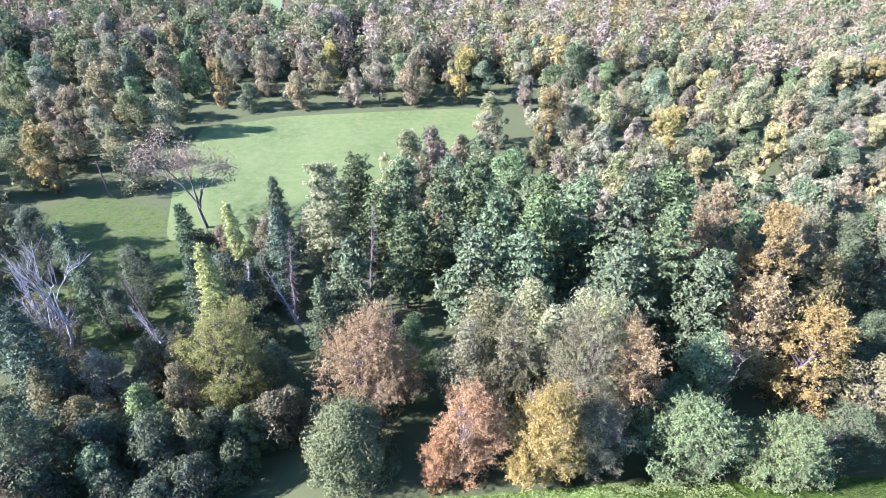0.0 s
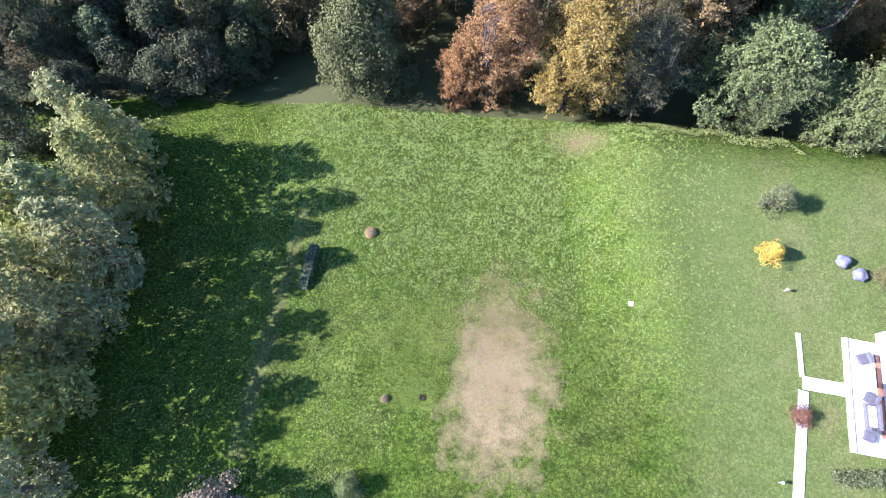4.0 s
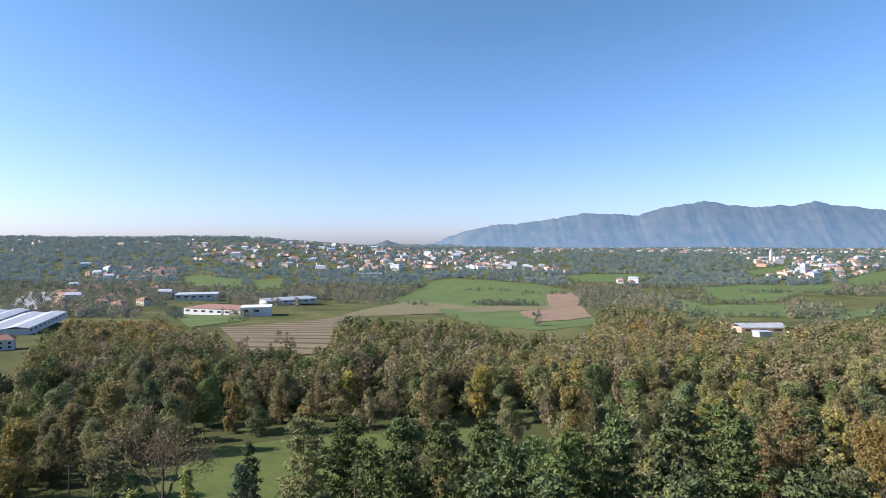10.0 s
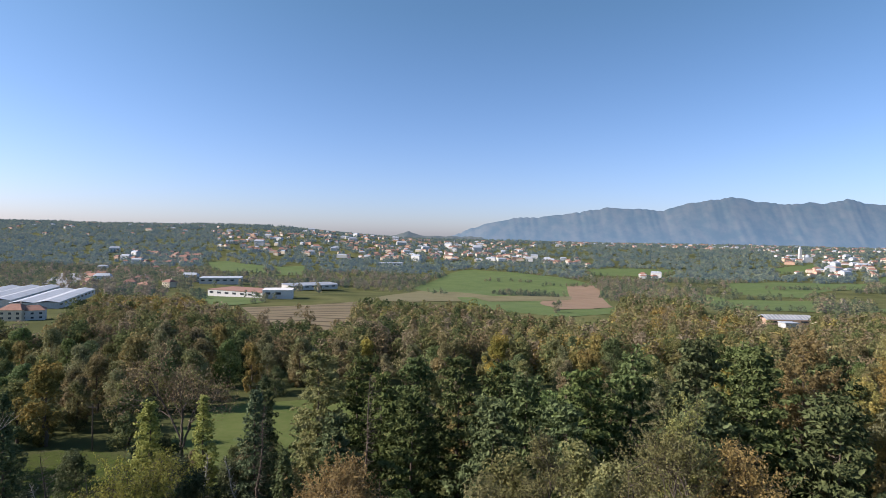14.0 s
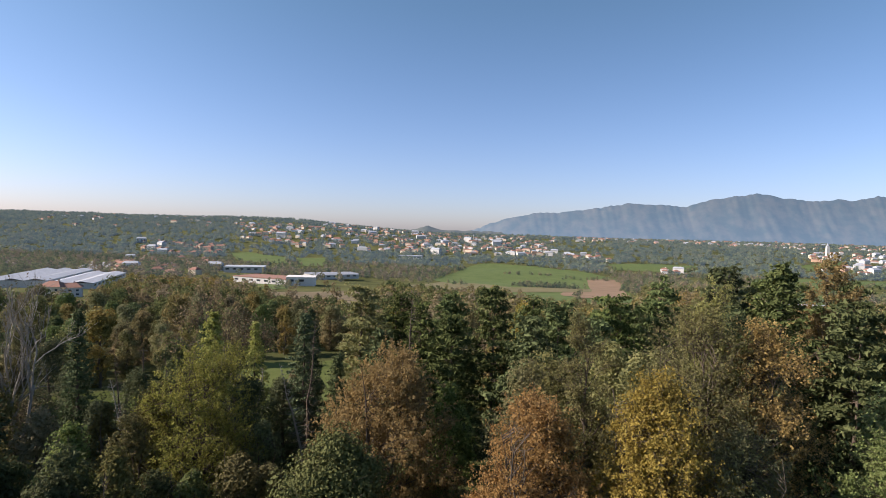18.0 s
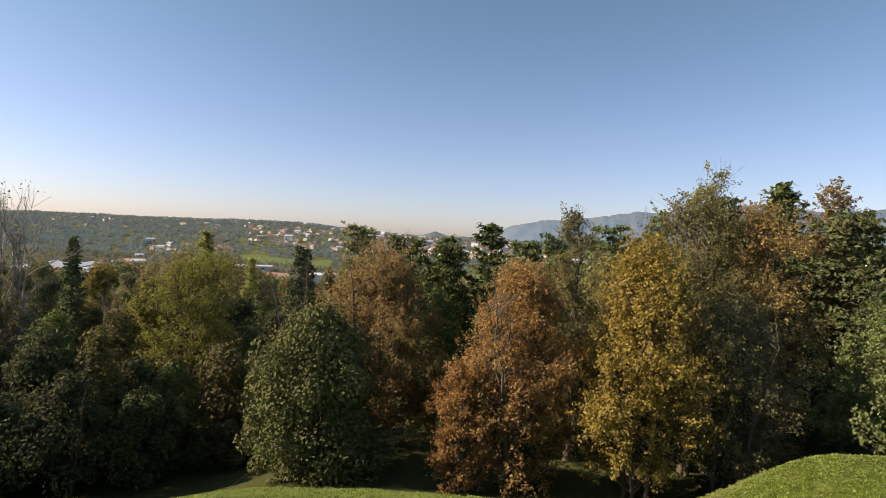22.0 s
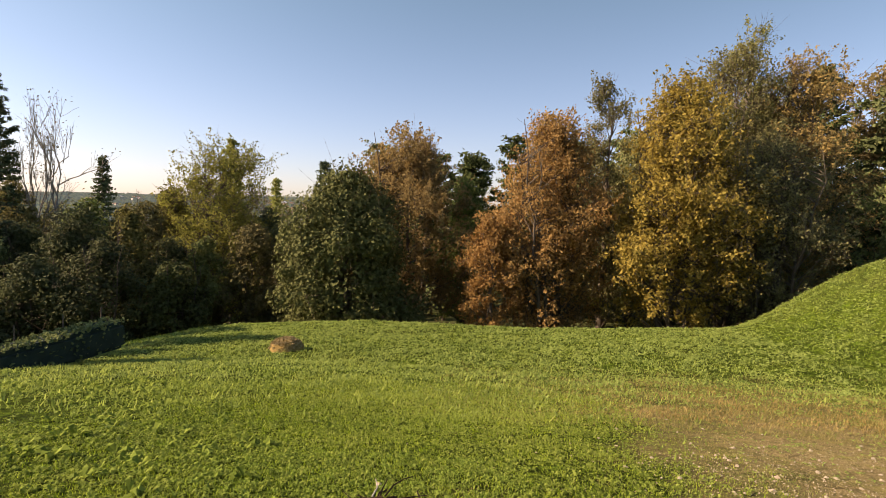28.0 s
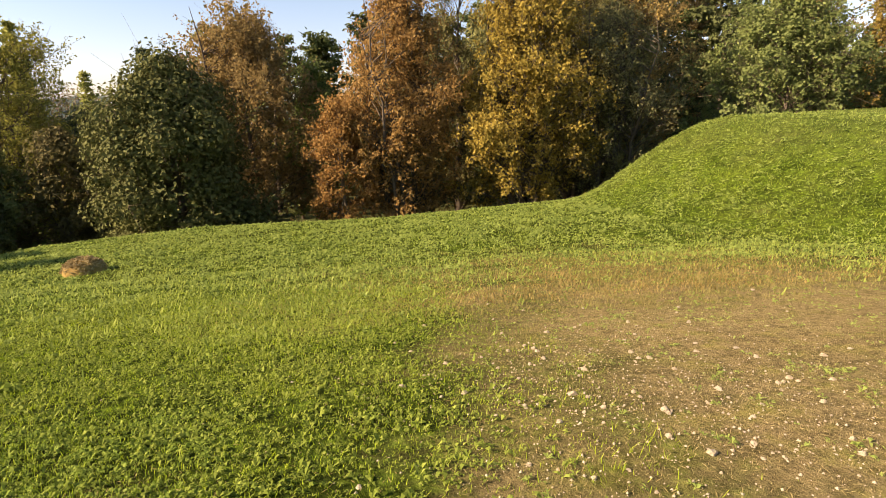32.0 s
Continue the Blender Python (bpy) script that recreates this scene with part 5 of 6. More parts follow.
# ---------------------------------------------------------------- the far ridge
def ridge(name, marks, foot, mat, label, y, back, seed, rough):
    g = np.random.default_rng(seed)
    px, pz = np.array([m[0] for m in marks], float), np.array([m[1] for m in marks], float)
    xs = np.linspace(px[0], px[-1], 420)
    top = np.interp(xs, px, pz) + 1.2 * rough * (np.abs(np.sin(xs / 53 + np.sin(xs / 131))) + 0.7 * np.abs(np.sin(xs / 23 + 2 * np.sin(xs / 71))) - 0.9)
    rows = 40
    vs = []
    for k in range(rows):
        u = k / (rows - 1)
        slant = xs + 160 * u
        spur = rough * (np.sin(slant / 120 + 2.1 * np.sin(xs / 310) + 2 * u) + 0.7 * np.sin(slant / 47 + 1 - 5 * u + np.sin(xs / 90)) + 0.5 * np.sin(xs / 21 + 9 * u + 2 * np.sin(xs / 60)))
        z = foot + (top - foot) * u ** 1.1 + spur * math.sin(math.pi * u) * 0.5
        vs.append(np.stack([xs, np.full(len(xs), y - back * (1 - u)) + spur * 1.1 * math.sin(math.pi * u), z], 1))
    n = len(xs)
    i = (np.arange(rows - 1)[:, None] * n + np.arange(n - 1)[None]).ravel()
    tagged(new(name, mesh_of(name, np.concatenate(vs), np.stack([i, i + 1, i + n + 1, i + n], 1), mat, flat=False)), label, "mountain", kind="structure")


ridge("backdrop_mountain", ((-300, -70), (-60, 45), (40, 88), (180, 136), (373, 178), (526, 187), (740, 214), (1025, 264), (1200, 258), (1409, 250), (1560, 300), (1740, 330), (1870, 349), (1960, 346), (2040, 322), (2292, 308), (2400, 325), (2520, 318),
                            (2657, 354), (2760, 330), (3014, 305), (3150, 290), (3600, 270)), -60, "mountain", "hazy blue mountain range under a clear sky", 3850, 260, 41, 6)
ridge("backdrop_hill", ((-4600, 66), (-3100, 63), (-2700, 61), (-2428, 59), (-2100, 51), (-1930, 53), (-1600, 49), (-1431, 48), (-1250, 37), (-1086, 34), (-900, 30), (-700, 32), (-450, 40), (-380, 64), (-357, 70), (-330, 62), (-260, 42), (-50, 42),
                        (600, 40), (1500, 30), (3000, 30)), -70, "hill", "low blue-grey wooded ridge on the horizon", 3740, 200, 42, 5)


# ---------------------------------------------------------------- sheds, town and village
def shed(name, x, y, length, depth, tall, turn, wall, roof, label, bays=0, pitch=0.0):
    ob = thing(name, x, y, float(height(x, y)) - 1.0, label, "industrial building", turn=turn)
    part("wall", box(bmesh.new(), 0, length, 0, depth, 0, tall), wall, ob)
    if pitch:
        n = max(1, bays)
        w = depth / n
        for k in range(n):
            bm = bmesh.new()
            for s in (0, 1):
                v = [bm.verts.new(p) for p in ((-0.5, k * w + s * w / 2, tall + (0 if s == 0 else pitch)), (length + 0.5, k * w + s * w / 2, tall + (0 if s == 0 else pitch)),
                                               (length + 0.5, k * w + (s + 1) * w / 2, tall + (pitch if s == 0 else 0)), (-0.5, k * w + (s + 1) * w / 2, tall + (pitch if s == 0 else 0)))]
                bm.faces.new(v)
            bmesh.ops.remove_doubles(bm, verts=bm.verts[:], dist=0.01)
            bmesh.ops.solidify(bm, geom=bm.faces[:], thickness=0.3)
            part("roof_bay", bm, roof, ob)
    else:
        part("roof", box(bmesh.new(), -0.5, length + 0.5, -0.5, depth + 0.5, tall + 0.003, tall + 0.6), roof, ob)
    for k in range(int(length // 12)):
        part("window", box(bmesh.new(), k * 12 + 3, k * 12 + 9, -0.12, -0.004, tall * 0.55, tall * 0.8), "glass_dark", ob)
    return ob


shed("warehouse", -319, 680, 84, 44, 9.5, -19, "render", "roof_red", "long white warehouse with a reddish roof in the valley")
shed("warehouse", -233, 637, 34, 30, 11, 14, "render", "render", "white end block of the warehouse")
shed("warehouse", -280, 889, 86, 40, 8, 38, "concrete", "roof_pale", "pale workshop with low roof bays among trees", 4, 2.0)
shed("warehouse", -452, 930, 68, 46, 11, 17, "concrete", "roof_grey", "grey-roofed hall behind the white warehouse")
shed("warehouse", -270, 1790, 80, 40, 12, 4, "render", "roof_pale", "white works at the foot of the town")
shed("factory_hall", -315, 418, 112, 34, 6, 112, "concrete", "roof_pale", "long factory hall with ribbed pale roof bays", 2, 1.6)
shed("factory_hall", -352, 415, 125, 48, 7, 112, "concrete", "roof_pale", "large factory with ribbed white roof bays", 3, 1.8)
barn = shed("farm_barn", 243, 434, 38, 15, 5, 3, "peach", "roof_grey", "farm barn with pale stripes along its ribbed roof", 1, 3.0)
for k in range(12):                           # translucent sheets up the near slope
    bm = bmesh.new()
    bm.faces.new([bm.verts.new(q) for q in ((1 + k * 3.1, 0.2, 5.42), (2.3 + k * 3.1, 0.2, 5.42), (2.3 + k * 3.1, 7.3, 8.25), (1 + k * 3.1, 7.3, 8.25))])
    bmesh.ops.solidify(bm, geom=bm.faces[:], thickness=-0.12)
    part("roof_sheet", bm, "render", barn)
shed("farm_shed", 236, 398, 10, 8, 4.5, 5, "concrete", "roof_grey", "small grey farm shed below the barn")
shed("farm_shed", 262, 404, 8, 8, 5.5, -8, "cream", "roof_red", "cream farm outbuilding with a clay roof")
field("car_park", [(-590, 720), (-540, 735), (-850, 1240), (-930, 1240)], "asphalt", "pale asphalt yard beside the factory", 1.2)


def house_model(name, wall, roof, w, d, h, label, hip=0.35, windows=True):
    ob = thing(name, 0, 0, 0, label, "house", "houses of the town")
    part("wall", box(bmesh.new(), -w / 2, w / 2, -d / 2, d / 2, -2, h), wall, ob)
    bm = bmesh.new()
    e, rz = 0.7, h + d * 0.3
    a = [bm.verts.new(p) for p in ((-w / 2 - e, -d / 2 - e, h), (w / 2 + e, -d / 2 - e, h), (w / 2 + e, d / 2 + e, h), (-w / 2 - e, d / 2 + e, h))]
    b = [bm.verts.new(p) for p in ((-w / 2 + d * hip, 0, rz), (w / 2 - d * hip, 0, rz))]
    for f in ((a[0], a[1], b[1], b[0]), (a[2], a[3], b[0], b[1]), (a[1], a[2], b[1]), (a[3], a[0], b[0]), (a[3], a[2], a[1], a[0])):
        bm.faces.new(f)
    top = part("roof", bm, roof, ob)
    part("chimney", box(bmesh.new(), w * 0.12, w * 0.12 + 0.9, d * 0.1, d * 0.1 + 0.9, h + d * 0.15, rz + 1.1), wall, top)
    for k in range(3 if windows else 0):
        for s in range(max(1, int(h // 3.2))):
            x0 = -w / 2 + w * (k + 0.32) / 3
            part("window", box(bmesh.new(), x0, x0 + w * 0.12, -d / 2 - 0.1, -d / 2 - 0.004, 1.0 + 3.1 * s, 2.4 + 3.1 * s), "glass_dark", ob)
    return ob


HOUSES = [house_model("house", "render", "roof_red", 15, 11, 7, "white house with a clay-tile roof"), house_model("house", "cream", "roof_red", 14, 12, 7, "cream house with a clay-tile roof"),
          house_model("house", "peach", "roof_red", 16, 11, 7, "peach house with a clay-tile roof"), house_model("apartment_house", "render", "roof_grey", 26, 13, 12, "pale apartment block with a grey roof", 0.2),
          house_model("apartment_house", "cream", "roof_red", 24, 13, 10, "cream apartment block with a clay roof", 0.2),
          house_model("house", "render", "roof_red", 16, 12, 7, "white house far off in the town", 0.35, False), house_model("house", "cream", "roof_red", 15, 11, 8, "cream house far off in the town", 0.3, False),
          house_model("house", "peach", "roof_red", 16, 11, 7, "peach house far off in the town", 0.35, False), house_model("apartment_house", "render", "roof_grey", 27, 13, 13, "pale apartment block far off in the town", 0.15, False),
          house_model("apartment_house", "concrete", "roof_pale", 34, 16, 9, "pale flat workshop far off in the town", 0.1, False)]
g = np.random.default_rng(77)
first = [True] * len(HOUSES)


def settle(n, spot, probs, s0, s1):
    for _ in range(n):
        x, y = spot()
        if bool(open_ground(x, y)):
            continue
        k = int(g.choice(len(HOUSES), p=probs))
        s = g.uniform(s0, s1)
        m = pose(x, y, float(height(x, y)) + 0.5, 0, 0, g.uniform(-35, 35)) @ Matrix.Diagonal((s, s, s, 1))
        if first[k]:
            first[k] = False
            HOUSES[k].matrix_basis = m
            HOUSES[k].scale = (s, s, s)
            HOUSES[k].location = (x, y, float(height(x, y)) + 0.5)
        else:
            ob = copy_thing(HOUSES[k], pose(0, 0, 0))
            ob.matrix_basis = m


def band(x0, x1, y0, y1, power=1.0):
    def pick():
        y = y0 + (y1 - y0) * g.uniform() ** power
        return g.uniform(x0, x1) * y, y
    return pick


NEAR_MIX, FAR_MIX = (0.3, 0.28, 0.3, 0.06, 0.06, 0, 0, 0, 0, 0), (0, 0, 0, 0, 0, 0.36, 0.26, 0.16, 0.14, 0.08)
settle(100, band(-0.29, 0.13, 1990, 3250, 1.1), FAR_MIX, 0.85, 1.5)
settle(26, band(-0.46, -0.29, 1990, 2900), FAR_MIX, 0.9, 1.5)
settle(18, band(0.12, 0.235, 1930, 2250), FAR_MIX, 0.9, 1.4)
settle(44, band(-0.65, -0.48, 1620, 1950), NEAR_MIX, 0.9, 1.4)
settle(34, band(-0.72, -0.5, 720, 1450), NEAR_MIX, 0.85, 1.2)
settle(2, band(-0.9, -0.8, 310, 345), NEAR_MIX, 0.8, 1.0)
settle(56, band(0.57, 0.79, 1740, 2650), FAR_MIX, 1.0, 1.6)
settle(4, band(0.33, 0.36, 1600, 1660), FAR_MIX, 1.0, 1.3)


def far_town(n, spot, label, s0, s1):
    """Houses past counting: walls and hipped roofs in one mass."""
    hv, hq, slot = [], [], []
    for k in range(n):
        x, y = spot()
        if bool(open_ground(x, y)):
            continue
        w, d, h, a = g.uniform(6, 13) * g.uniform(s0, s1), g.uniform(5, 7.5), g.uniform(6, 12), g.uniform(-0.5, 0.5)
        z = float(height(x, y)) + 1
        c, t = math.cos(a), math.sin(a)
        cor = [(x + c * i * w - t * j * d, y + t * i * w + c * j * d) for i, j in ((-1, -1), (1, -1), (1, 1), (-1, 1))]
        rid = [(x - c * w * 0.6, y - t * w * 0.6), (x + c * w * 0.6, y + t * w * 0.6)]
        o = len(hv)
        hv += [(px, py, z) for px, py in cor] + [(px, py, z + h) for px, py in cor] + [(px, py, z + h + d * 0.6) for px, py in rid + rid[::-1]]
        hq += [(o + i, o + (i + 1) % 4, o + 4 + (i + 1) % 4, o + 4 + i) for i in range(4)]
        hq += [(o + 4, o + 5, o + 9, o + 8), (o + 6, o + 7, o + 8, o + 9), (o + 5, o + 6, o + 9, o + 10), (o + 7, o + 4, o + 8, o + 11)]
        slot += [k % 3] * 4 + [3 if k % 4 else 4] * 4
    me = mesh_of("distant_town", hv, hq, "render")
    for key in ("cream", "peach", "roof_red", "roof_grey"):
        me.materials.append(M[key])
    me.polygons.foreach_set("material_index", np.array(slot, np.int32))
    tagged(new("distant_town", me), label, "town", kind="stuff")


far_town(190, band(-0.29, 0.14, 1990, 3400), "pale houses of the town on the low ridge", 0.9, 1.6)
far_town(50, band(-0.46, -0.29, 1990, 2950), "pale houses of the town's western slope", 0.9, 1.5)
far_town(50, band(0.57, 0.82, 1740, 2750), "houses of the hill village with clay roofs", 0.9, 1.5)
far_town(34, band(-0.85, -0.42, 2500, 3500), "scattered houses on the wooded ridge", 0.9, 1.5)
far_town(330, band(0.17, 0.92, 2950, 3780), "pale houses of distant towns below the mountains", 0.8, 1.2)


def church(x, y, s, wall, label):
    ob = thing("church", x, y, float(height(x, y)), label, "church")
    part("nave", box(bmesh.new(), 0, 26 * s, -8 * s, 8 * s, 0, 15 * s), wall, ob)
    bm = bmesh.new()
    box(bm, -9 * s, -2 * s, -3.5 * s, 3.5 * s, 0, 38 * s)
    part("bell_tower", bm, wall, ob)
    bm = bmesh.new()
    bmesh.ops.create_cone(bm, cap_ends=True, segments=8, radius1=4.2 * s, radius2=0.2, depth=9 * s, matrix=Matrix.Translation((-5.5 * s, 0, 42.6 * s)))
    part("spire", bm, "roof_grey", ob)
    bm = bmesh.new()
    bmesh.ops.create_uvsphere(bm, u_segments=16, v_segments=10, radius=8 * s, matrix=Matrix.Translation((14 * s, 0, 15 * s)))
    part("dome", bm, "roof_grey", ob)


church(1430, 2330, 1.5, "render", "white church with bell tower and dome above the village")
church(-30, 2900, 0.8, "cream", "small cream church with a bell tower in the town")

# ---------------------------------------------------------------- the garden
def lumpy(radius, squash, seed, sub=2, rough=0.2):
    bm = bmesh.new()
    bmesh.ops.create_icosphere(bm, subdivisions=sub, radius=radius)
    off = Vector((seed * 3.7, seed * 1.3, seed * 2.1))
    for v in bm.verts:
        v.co *= 1 + rough * noise.noise(v.co * (1.6 / radius) + off) + rough * 0.5 * noise.noise(v.co * (4.5 / radius) + off)
        v.co.z *= squash
    for f in bm.faces:
        f.smooth = True
    return bm


def heap(x, y, r, tall, mat, label, seed):
    ob = thing("earth_heap", x, y, float(height(x, y)), label, "heap")
    bm = lumpy(r, tall / r, seed, 4, 0.13)
    part("mound", bm, mat, ob)
    g = np.random.default_rng(seed)
    a, d = g.uniform(0, 6.3, 500), np.sqrt(g.uniform(0, 1, 500))
    p = np.stack([r * d * np.cos(a), r * d * np.sin(a), tall * np.sqrt(np.clip(1 - d * d, 0, 1)) * 0.98 + 0.02], 1)
    part("straw", mesh_of("straw", *leaves(p, 0.05, g, 2.5), "straw"), None, ob)


heap(-6.5, 11.5, 0.54, 0.4, "soil", "small ochre heap of earth and straw on the lawn", 3)
heap(-2.95, -2.5, 0.3, 0.24, "soil", "small ochre heap of earth among weeds", 4)

# the bean row under dark netting
row = thing("bean_row", -11.0, 7.5, float(height(-11.0, 7.5)), "low bean row covered with dark green netting and climbing leaves", "garden row", turn=-3)
part("net", box(bmesh.new(), -0.42, 0.42, -2.0, 2.0, 0.02, 0.78, 0.12), "net", row)
for yy in (-2.0, -0.7, 0.7, 2.0):
    part("stake", mesh_of("stake", *tubes([(((-0.45, yy, -0.1), (-0.45, yy, 1.15)), (0.025, 0.02))], 6), "bark"), None, row)
g2 = np.random.default_rng(9)
p = np.stack([g2.uniform(-0.5, 0.5, 900), g2.uniform(-2.1, 2.1, 900), g2.uniform(0.05, 0.8, 900)], 1)
edge = np.abs(p[:, 0]) > 0.38
p[~edge, 2] = 0.74 + 0.12 * g2.uniform(0, 1, (~edge).sum())
part("climbing_leaves", mesh_of("climbing_leaves", *leaves(p, 0.09, g2, 1.2), "green"), None, row)


def shrub(name, x, y, h, r, mat, label, seed, n=2600, leaf=0.1, sink=0.0):
    return tree(name, x, y, broadleaf_meshes(h, r, seed, mat, 0.02, n, leaf, "dome", 50, 3, spread=0.2), label, "shrub", sink=sink)


shrub("golden_shrub", 26.2, 12.2, 1.9, 1.05, "shrub_gold", "bright golden-yellow garden shrub on the lawn", 71)
shrub("russet_shrub", 27.3, -0.3, 1.2, 0.85, "heather", "russet brown low shrub beside the white path", 72, 2000, 0.07)
shrub("dark_shrub", -4.5, -8.6, 1.6, 1.2, "green", "dark leafy shrub below the lawn", 73, 2200, 0.1)
shrub("russet_shrub", -12.5, -10.5, 5.5, 2.4, "rust", "reddish-brown half-bare tree in the rough grass", 74, 3500, 0.14)
shrub("cypress_shrub", 27.2, 17.0, 2.6, 1.5, "green", "dark rounded shrub by the light-green trees", 75, 3000, 0.12)
for k, (x, y) in enumerate(((32.2, 12.3), (33.4, 11.3))):
    ob = thing("boulder", x, y, float(height(x, y)) + 0.25, "grey-blue boulder set on the lawn", "boulder", "boulders on the lawn")
    part("stone", lumpy(0.55, 0.75, 12 + k, 3, 0.3), "rock", ob)
for k, (x, y) in enumerate(((27.3, 9.3), (25.4, -5.0))):
    ob = thing("garden_lamp", x, y, float(height(x, y)), "small white garden lamp on a short post", "lamp", "garden lamps")
    part("post", mesh_of("post", *tubes([(((0, 0, -0.05), (0, 0, 0.42)), (0.03, 0.03))], 8), "metal"), None, ob)
    bm = bmesh.new()
    bmesh.ops.create_uvsphere(bm, u_segments=14, v_segments=8, radius=0.12, matrix=Matrix.Translation((0, 0, 0.5)))
    part("globe", bm, "render", ob)
pot = thing("flower_pot", 36.2, 12.0, float(height(36.2, 12.0)), "round pink clay flower pot with a low plant", "flower pot")
bm = bmesh.new()
bmesh.ops.create_cone(bm, cap_ends=True, segments=20, radius1=0.24, radius2=0.36, depth=0.5, matrix=Matrix.Translation((0, 0, 0.25)))
part("pot", bm, "clay", pot)
bm = bmesh.new()
bmesh.ops.create_cone(bm, cap_ends=True, segments=20, radius1=0.39, radius2=0.39, depth=0.07, matrix=Matrix.Translation((0, 0, 0.52)))
part("rim", bm, "clay", pot)
part("plant", mesh_of("plant", *leaves(np.random.default_rng(44).normal(size=(160, 3)) * (0.14, 0.14, 0.07) + (0, 0, 0.62), 0.09, np.random.default_rng(45)), "heather"), None, pot)
shrub("grass_clump", 35.3, 11.4, 0.9, 0.9, "olive", "pale rounded clump of ornamental grass by the pot", 76, 1600, 0.08)
slab = thing("stone_slab", 15.6, 7.2, float(height(15.6, 7.2)), "flat pale stone slab lying in the grass", "slab")
part("stone", box(bmesh.new(), -0.28, 0.28, -0.22, 0.22, 0.0, 0.06, 0.02), "stone", slab)

# the terrace house at the garden's edge
hz = float(height(33, 2))
villa = thing("villa", 31.0, 1.8, hz - 0.1, "white villa with a paved garden terrace and wooden doors", "house", turn=-4)
base = part("terrace_base", box(bmesh.new(), 0, 2.6, -4.2, 4.2, 0, 0.3), "render", villa)
for k in range(3):
    for i in range(9):
        part("terrace_tile", box(bmesh.new(), 0.28 + k * 0.77, 1.03 + k * 0.77, -3.9 + i * 0.87, -3.05 + i * 0.87, 0.302, 0.33, 0.006), "concrete", base)
part("kerb", box(bmesh.new(), 0.0, 0.25, -4.2, 4.2, 0.303, 0.42, 0.02), "render", villa)
wall = part("wall", box(bmesh.new(), 2.6, 14, -4.2, 5.0, 0, 3.0), "render", villa)
part("lintel", box(bmesh.new(), 2.42, 2.597, -2.9, 3.2, 2.2, 2.62, 0.02), "wood", wall)
part("step", box(bmesh.new(), 2.2, 2.597, -2.9, 3.2, 0.335, 0.45, 0.02), "wood", wall)
for k in range(6):
    part("door", box(bmesh.new(), 2.54, 2.596, -2.85 + k * 1.0, -1.9 + k * 1.0, 0.465, 2.19, 0.01), "metal" if k % 3 else "glass_dark", wall)
roof = part("roof_terrace", box(bmesh.new(), 2.3, 14, -4.4, 5.2, 3.004, 3.2, 0.02), "render", villa)
part("parapet", box(bmesh.new(), 2.3, 2.5, -4.4, 5.2, 3.204, 3.5, 0.02), "render", roof)
part("parapet", box(bmesh.new(), 2.503, 14, 5.0, 5.2, 3.204, 3.5, 0.02), "render", roof)
for k in range(9):
    part("roof_tile", box(bmesh.new(), 2.6, 3.9, -4.3 + k * 1.02, -3.32 + k * 1.02, 3.204, 3.24, 0.006), "concrete", roof)
upper = part("upper_wall", box(bmesh.new(), 4.6, 13.8, -4.0, 4.7, 3.206, 4.6), "render", villa)
for k in range(7):
    part("window", box(bmesh.new(), 4.5, 4.597, -3.8 + k * 1.2, -2.75 + k * 1.2, 3.3, 4.5, 0.01), "glass_dark", upper)
part("roof", box(bmesh.new(), 4.4, 14, -4.2, 4.9, 4.603, 4.75, 0.02), "roof_grey", villa)
deck = hz - 0.1 + 0.33
sofa = thing("garden_sofa", 32.3, 0.2, deck, "dark wicker garden sofa with grey cushions", "sofa", turn=-4)
part("base", box(bmesh.new(), -0.4, 0.4, -0.95, 0.95, 0.0, 0.35, 0.04), "furniture", sofa)
part("backrest", box(bmesh.new(), 0.25, 0.4, -0.95, 0.95, 0.353, 0.8, 0.04), "furniture", sofa)
part("armrest", box(bmesh.new(), -0.4, 0.247, 0.8, 0.95, 0.353, 0.6, 0.03), "furniture", sofa)
part("armrest", box(bmesh.new(), -0.4, 0.247, -0.95, -0.8, 0.353, 0.6, 0.03), "furniture", sofa)
for s in (-0.39, 0.39):
    part("cushion", box(bmesh.new(), -0.36, 0.24, s - 0.37, s + 0.37, 0.355, 0.5, 0.05), "cushion", sofa)
for k, (x, y) in enumerate(((32.3, 4.4), (32.4, 1.5), (31.9, -1.2))):
    ch = thing("garden_armchair", x, y, deck, "dark wicker armchair on the terrace", "chair", "terrace chairs", (20, -30, 70)[k])
    part("seat", box(bmesh.new(), -0.38, 0.38, -0.38, 0.38, 0.12, 0.4, 0.06), "furniture", ch)
    part("backrest", box(bmesh.new(), 0.22, 0.38, -0.38, 0.38, 0.402, 0.85, 0.06), "furniture", ch)
    for sx in (-0.3, 0.3):
        for sy in (-0.3, 0.3):
            part("leg", mesh_of("leg", *tubes([(((sx, sy, 0), (sx, sy, 0.13)), (0.03, 0.03))], 6), "furniture"), None, ch)
tb = thing("garden_table", 32.2, 3.0, deck, "white garden table on the terrace", "table", turn=-4)
part("tabletop", box(bmesh.new(), -0.5, 0.5, -0.75, 0.75, 0.7, 0.74, 0.015), "render", tb)
for sx in (-0.42, 0.42):
    for sy in (-0.66, 0.66):
        part("leg", box(bmesh.new(), sx - 0.03, sx + 0.03, sy - 0.03, sy + 0.03, 0.0, 0.698), "metal", tb)

